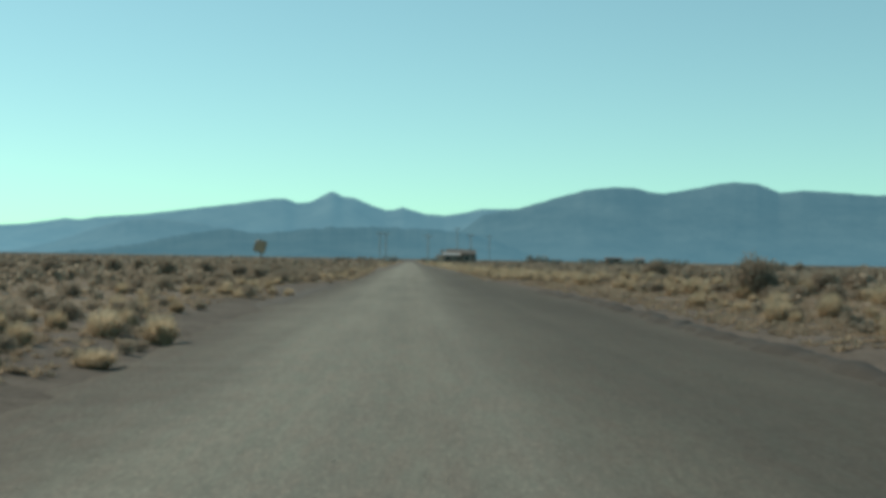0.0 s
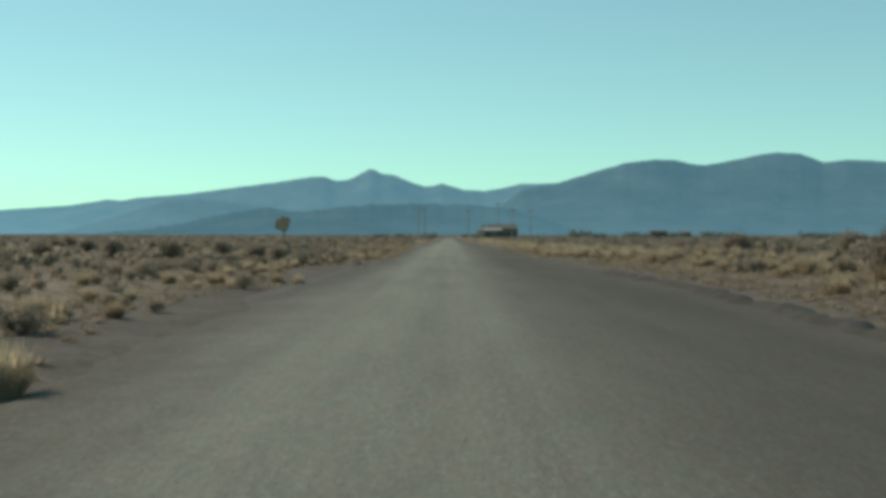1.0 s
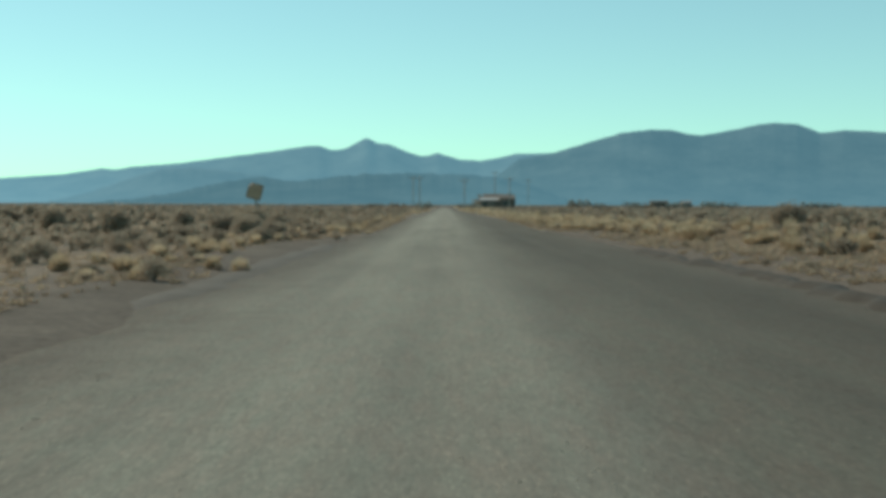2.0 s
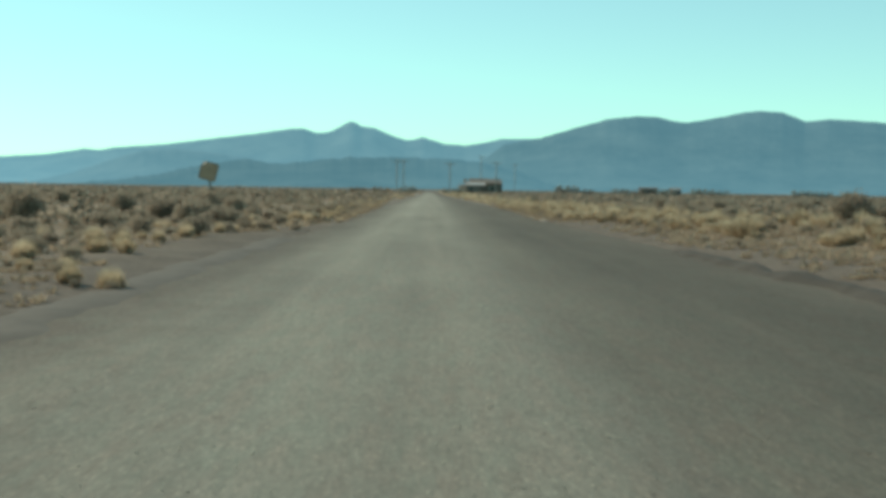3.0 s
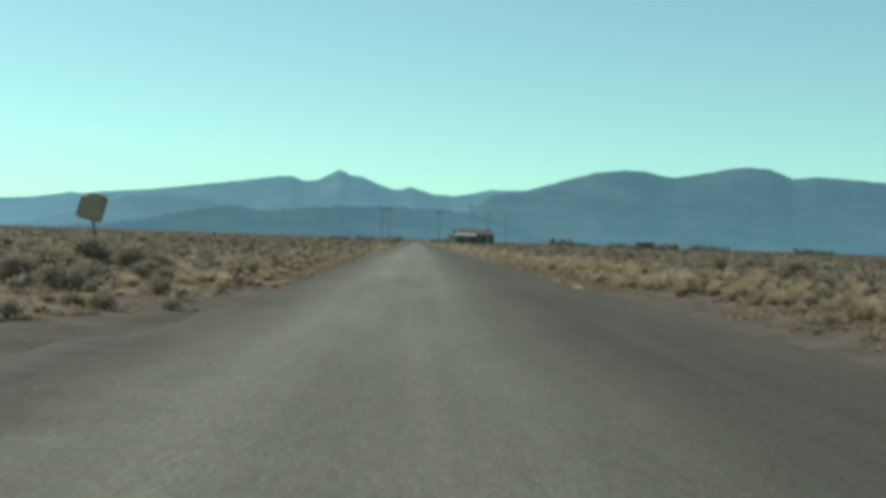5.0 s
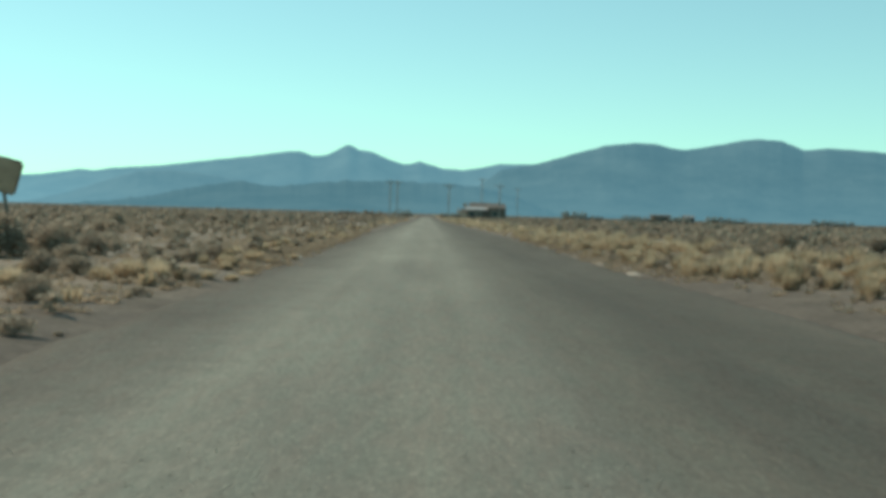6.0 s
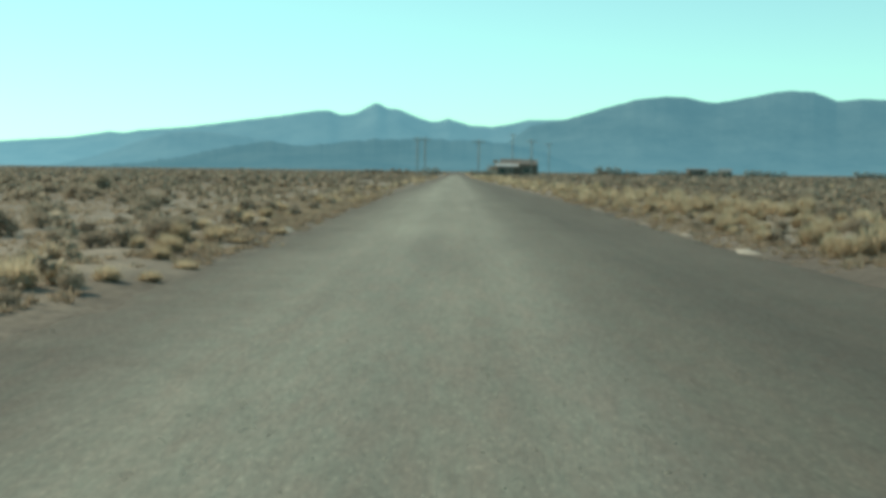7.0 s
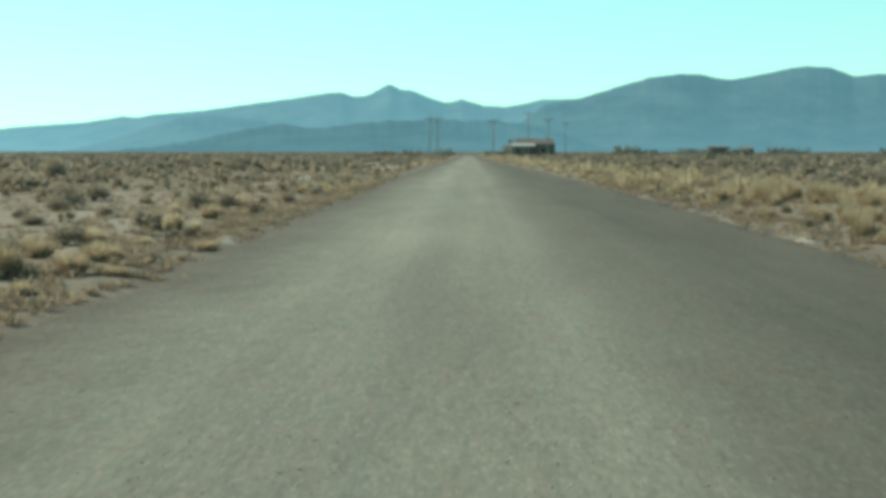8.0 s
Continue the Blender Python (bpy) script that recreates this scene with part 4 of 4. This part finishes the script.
# ---- trees and tall shrubs far along the road ----
def leafy_tree(name, x, y, tall, wide, material, label, seed, low=0.12, category="tree", group=""):
    r = random.Random(seed)
    tree = tagged(new(name), label, category, group)
    tree.location = (x, y, ground_height(x, y))
    tips = []
    trunks = max(1, round(wide / tall))
    for k in range(trunks):
        bx = (k - (trunks - 1) / 2) * wide / max(trunks, 1) * 0.8
        bm = bmesh.new()
        tube(bm, [(bx, 0, -0.3), (bx + 0.05, 0, tall * 0.25), (bx - 0.04, 0.05, tall * 0.6)], [0.05 * tall, 0.035 * tall, 0.012 * tall], 8)
        trunk = part("trunk", bm, M_BARK, tree)
        for j in range(6):
            a, reach, z = 2 * math.pi * (j + r.random()) / 6, wide / trunks * r.uniform(0.25, 0.48), tall * r.uniform(0.3, 0.8)
            tip = (bx + math.cos(a) * reach, math.sin(a) * reach, z)
            bm = bmesh.new()
            tube(bm, [(bx, 0, tall * r.uniform(0.15, 0.4)), (bx + math.cos(a) * reach * 0.5, math.sin(a) * reach * 0.5, z * 0.8), tip], [0.02 * tall, 0.014 * tall, 0.004 * tall], 6)
            part("limb", bm, M_BARK, trunk)
            tips.append(tip)
        tips.append((bx, 0, tall * 0.85))
    g = np.random.default_rng(seed)
    vs, fs, base = [], [], 0
    for tx, ty, tz in tips:
        s = wide / trunks * r.uniform(0.32, 0.5)
        hh = tall * r.uniform(0.3, 0.42)
        v, f = sage_shape(480, 0.72, 1.0, 0.045, g)
        v = v * [s * 1.3, s * 1.3, hh / 0.6]
        v = v + [tx, ty, max(tz - hh * 0.62, low * tall)]
        v[:, 2] = np.minimum(v[:, 2], tall * r.uniform(0.94, 1.04))
        vs.append(v)
        fs.append(f + base)
        base += len(v)
    crown = new("crown", tri_mesh("crown", np.concatenate(vs), np.concatenate(fs), material))
    crown.parent = tree
    return tree


# ---- the house by the road ----
def shed_roof(bm, x0, x1, y0, y1, eave, ridge, thick, over):
    """A gable roof whose ridge runs across the road's direction: two sloped slabs."""
    ym = (y0 + y1) / 2
    for a, b in ((y0 - over, ym), (y1 + over, ym)):
        drop = (ridge - eave) / (ym - y0) * over
        quad = [(x0 - over, a, eave - drop), (x1 + over, a, eave - drop), (x1 + over, b, ridge), (x0 - over, b, ridge)]
        lo = [bm.verts.new(q) for q in quad]
        hi = [bm.verts.new((q[0], q[1], q[2] + thick)) for q in quad]
        for i in range(4):
            bm.faces.new((lo[i], lo[(i + 1) % 4], hi[(i + 1) % 4], hi[i]))
        bm.faces.new(lo[::-1])
        bm.faces.new(hi)
    bmesh.ops.recalc_face_normals(bm, faces=bm.faces)


def gabled_walls(bm, x0, x1, y0, y1, eave, ridge):
    ym = (y0 + y1) / 2
    outline = [(y0, -0.3), (y1, -0.3), (y1, eave), (ym, ridge), (y0, eave)]
    a = [bm.verts.new((x0, y, z)) for y, z in outline]
    b = [bm.verts.new((x1, y, z)) for y, z in outline]
    for i in range(5):
        bm.faces.new((a[i], a[(i + 1) % 5], b[(i + 1) % 5], b[i]))
    bm.faces.new(a[::-1])
    bm.faces.new(b)
    bmesh.ops.recalc_face_normals(bm, faces=bm.faces)


def opening(parent, kind, x0, x1, z0, z1, y):
    """A framed window or door set on the front wall."""
    bm = bmesh.new()
    for lo, hi in (((x0 - 0.08, z0 - 0.08), (x1 + 0.08, z0)), ((x0 - 0.08, z1), (x1 + 0.08, z1 + 0.08)), ((x0 - 0.08, z0), (x0, z1)), ((x1, z0), (x1 + 0.08, z1))):
        box(bm, (lo[0], y - 0.05, lo[1]), (hi[0], y + 0.02, hi[1]), 0.008)
    frame_ = part(kind, bm, M_TRIM, parent, "faded pale painted frame")
    bm = bmesh.new()
    box(bm, (x0, y - 0.02, z0), (x1, y + 0.01, z1))
    part("pane" if kind == "window" else "leaf", bm, M_PANE if kind == "window" else M_DARK_ROOF, frame_)


def small_house(x, y):
    house = tagged(new("house"), "low brown house with a pale metal roof beside the road", "house")
    house.location = (x, y, ground_height(x, y))
    bm = bmesh.new()
    gabled_walls(bm, 0, 4.6, 0, 6.0, 2.2, 2.72)
    part("wall", bm, M_WALL, house)
    bm = bmesh.new()
    shed_roof(bm, 0.3, 4.3, 0, 6.0, 2.27, 2.78, 0.08, 0.28)
    roof = part("roof", bm, M_PALE, house, "pale sunlit metal roof")
    for k in range(11):
        bm = bmesh.new()
        u = 0.1 + k * 0.44
        tube(bm, [(u, -0.26, 2.31), (u, 3.0, 2.87)], [0.025, 0.025], 6)
        part("seam", bm, M_PALE, roof)
    bm = bmesh.new()
    gabled_walls(bm, 4.63, 8.4, -0.8, 5.5, 2.6, 3.55)
    part("wing_wall", bm, M_WALL, house)
    bm = bmesh.new()
    shed_roof(bm, 4.98, 8.1, -0.8, 5.5, 2.68, 3.62, 0.1, 0.3)
    part("wing_roof", bm, M_DARK_ROOF, house, "dark shingle roof")
    bm = bmesh.new()
    gabled_walls(bm, 1.0, 5.6, 6.1, 11.0, 2.75, 3.72)
    part("rear_wall", bm, M_WALL, house)
    bm = bmesh.new()
    shed_roof(bm, 1.3, 5.3, 6.1, 11.0, 2.82, 3.79, 0.1, 0.3)
    part("rear_roof", bm, M_DARK_ROOF, house, "dark shingle roof")
    opening(house, "window", 0.7, 1.7, 0.95, 1.85, -0.03)
    opening(house, "door", 2.3, 3.2, 0.02, 2.0, -0.03)
    opening(house, "window", 5.5, 6.6, 1.0, 1.95, -0.83)
    bm = bmesh.new()
    box(bm, (6.9, 2.0, 3.1), (7.35, 2.45, 4.05), 0.02)
    part("chimney", bm, M_STONE, house)
    return house


small_house(8.3, 300.0)


def plain_shed(name, x, y, wide, deep, eave, ridge, wall, roof, label):
    shed = tagged(new(name), label, "shed", "outbuildings on the plain")
    shed.location = (x, y, ground_height(x, y))
    bm = bmesh.new()
    gabled_walls(bm, -wide / 2, wide / 2, 0, deep, eave, ridge)
    part("wall", bm, wall, shed)
    bm = bmesh.new()
    shed_roof(bm, -wide / 2, wide / 2, 0, deep, eave + 0.05, ridge + 0.05, 0.08, 0.25)
    part("roof", bm, roof, shed)
    opening(shed, "door", -wide * 0.3, -wide * 0.3 + 1.0, 0.05, min(2.0, eave - 0.2), -0.03)
    opening(shed, "window", wide * 0.1, wide * 0.1 + 1.0, 1.0, 1.7, -0.03)
    return shed


plain_shed("trailer_shed", 67.0, 386.0, 5.2, 3.0, 2.2, 2.5, M_WALL, M_DARK_ROOF, "dark boxy shed far across the plain")
plain_shed("metal_roofed_shed", 80.5, 410.0, 3.0, 4.0, 2.0, 2.7, M_WALL, M_GREY_ROOF, "distant small shed with a grey metal roof")

for i, (x, y, tall, wide, tone, label) in enumerate((
        (7.3, 299, 1.9, 2.6, M_LEAF, "dark green shrub beside the brown house"),
        (5.4, 294, 1.5, 4.4, M_LEAF, "low dark shrub at the road's edge"),
        (3.9, 302, 1.5, 2.6, M_BROWN_LEAF, "low brown shrub at the road's far end"),
        (10.0, 314, 3.9, 7.0, M_BROWN_LEAF, "brown leafless-looking tree behind the house"),
        (14.0, 311, 4.0, 6.0, M_BROWN_LEAF, "brown dry tree behind the house wing"),
        (-4.8, 296, 2.0, 4.2, M_LEAF, "dark rounded shrub beside the utility poles"),
        (-11.5, 300, 1.7, 5.0, M_BROWN_LEAF, "low brown shrub beside the utility poles"),
        (-17.5, 310, 1.5, 5.0, M_BROWN_LEAF, "low brown thicket on the plain"),
        (39.5, 366, 3.0, 8.0, M_LEAF, "wide dark green tree clump on the plain"),
        (44.5, 366, 2.0, 6.0, M_LEAF, "low dark green tree clump on the plain"),
        (33.5, 330, 1.8, 4.0, M_BROWN_LEAF, "brown shrub on the plain"),
        (57.0, 376, 2.1, 7.0, M_LEAF, "dark green thicket on the plain"),
        (74.0, 388, 2.2, 5.0, M_LEAF, "dark green tree beside the boxy shed"),
        (84.0, 392, 2.6, 7.0, M_LEAF, "dark green tree in front of the small shed"),
        (90.5, 394, 2.4, 7.0, M_LEAF, "dark green tree row on the plain"),
        (70.5, 384, 2.3, 4.0, M_LEAF, "dark tree against the boxy shed"),
        (63.0, 383, 2.0, 5.0, M_BROWN_LEAF, "brown thicket beside the boxy shed"),
        (125.0, 420, 2.6, 9.0, M_LEAF, "grey-green tree clump on the far plain"),
        (133.0, 424, 2.4, 8.0, M_LEAF, "low grey-green tree clump on the far plain"))):
    leafy_tree("tree" if tall > 1.9 else "shrub", x, y, tall, wide, tone, label, 40 + i, category="tree" if tall > 1.9 else "shrub", group="trees far along the road")

# ---- pale stones by the road's edge ----
def stone(x, y, size, seed):
    bm = bmesh.new()
    bmesh.ops.create_icosphere(bm, subdivisions=2, radius=size)
    for v in bm.verts:
        v.co *= 1 + 0.35 * noise.noise(v.co / size * 0.9 + Vector((seed, 0, 0)))
        v.co.z *= 0.6
    ob = part("stone", bm, M_STONE)
    ob.location = (x, y, ground_height(x, y) + size * 0.2)
    tagged(ob, "pale grey rounded stone on the road's shoulder", "stone", "stones beside the road")


for i in range(6):
    y = float(rng.uniform(14, 96))
    right = i % 2 == 0
    d = float(rng.uniform(0.1, 1.2))
    stone(right_edge(y) + d if right else left_edge(y) - d, y, float(rng.uniform(0.04, 0.09)), i * 3.1)

# ---- loose gravel that lies on the packed road ----
def loose_gravel(count, y_lo, y_hi):
    rough = np.random.default_rng(77)
    ball = np.array([(1, 0, 0), (0, 1, 0), (-1, 0, 0), (0, -1, 0), (0, 0, 1), (0.4, 0.4, -0.6)], dtype=float)
    shell = np.array([(0, 1, 4), (1, 2, 4), (2, 3, 4), (3, 0, 4), (1, 0, 5), (2, 1, 5), (3, 2, 5), (0, 3, 5)])
    vs, fs, rim = [], [], []
    while len(vs) < count:
        y = y_lo + (y_hi - y_lo) * float(rough.uniform()) ** 0.8
        a, b = left_edge(y), right_edge(y)
        x = float(rough.uniform(a + 0.1, b - 0.1))
        d = min(x - a, b - x)
        # swept thin in the wheel tracks, thick between them and at the sides
        swept = max(math.exp(-((x - c) / 0.35) ** 2) for c in (-1.75, -0.2, 1.5, 3.1))
        if rough.uniform() < 0.65 * swept or wobble(x, y * 0.3, 0.9, 51.0) < -0.35 + 0.5 * float(rough.uniform()) - 0.3 * (d < 1.0):
            continue
        size = float(0.005 + 0.007 * rough.uniform() ** 2.0)
        turn = float(rough.uniform(0, 6.28))
        q = ball * (size * rough.uniform(0.75, 1.3, (6, 1))) * (1.0, 0.85, 0.5)
        c_, s_ = math.cos(turn), math.sin(turn)
        q = np.stack((x + q[:, 0] * c_ - q[:, 1] * s_, y + q[:, 0] * s_ + q[:, 1] * c_, road_height(x, y, a, b) + 0.05 * size + q[:, 2]), 1)
        fs.append(shell + 6 * len(vs))
        vs.append(q)
        rim += [d] * 6
    me = tri_mesh("loose_gravel", np.concatenate(vs), np.concatenate(fs), M_GRAVEL)
    me.attributes.new("from_edge", "FLOAT", "POINT").data.foreach_set("value", rim)
    tagged(new("loose_gravel", me), "loose grey and brown gravel scattered on the road", "gravel", kind="stuff")


loose_gravel(52000, 3.0, 110.0)
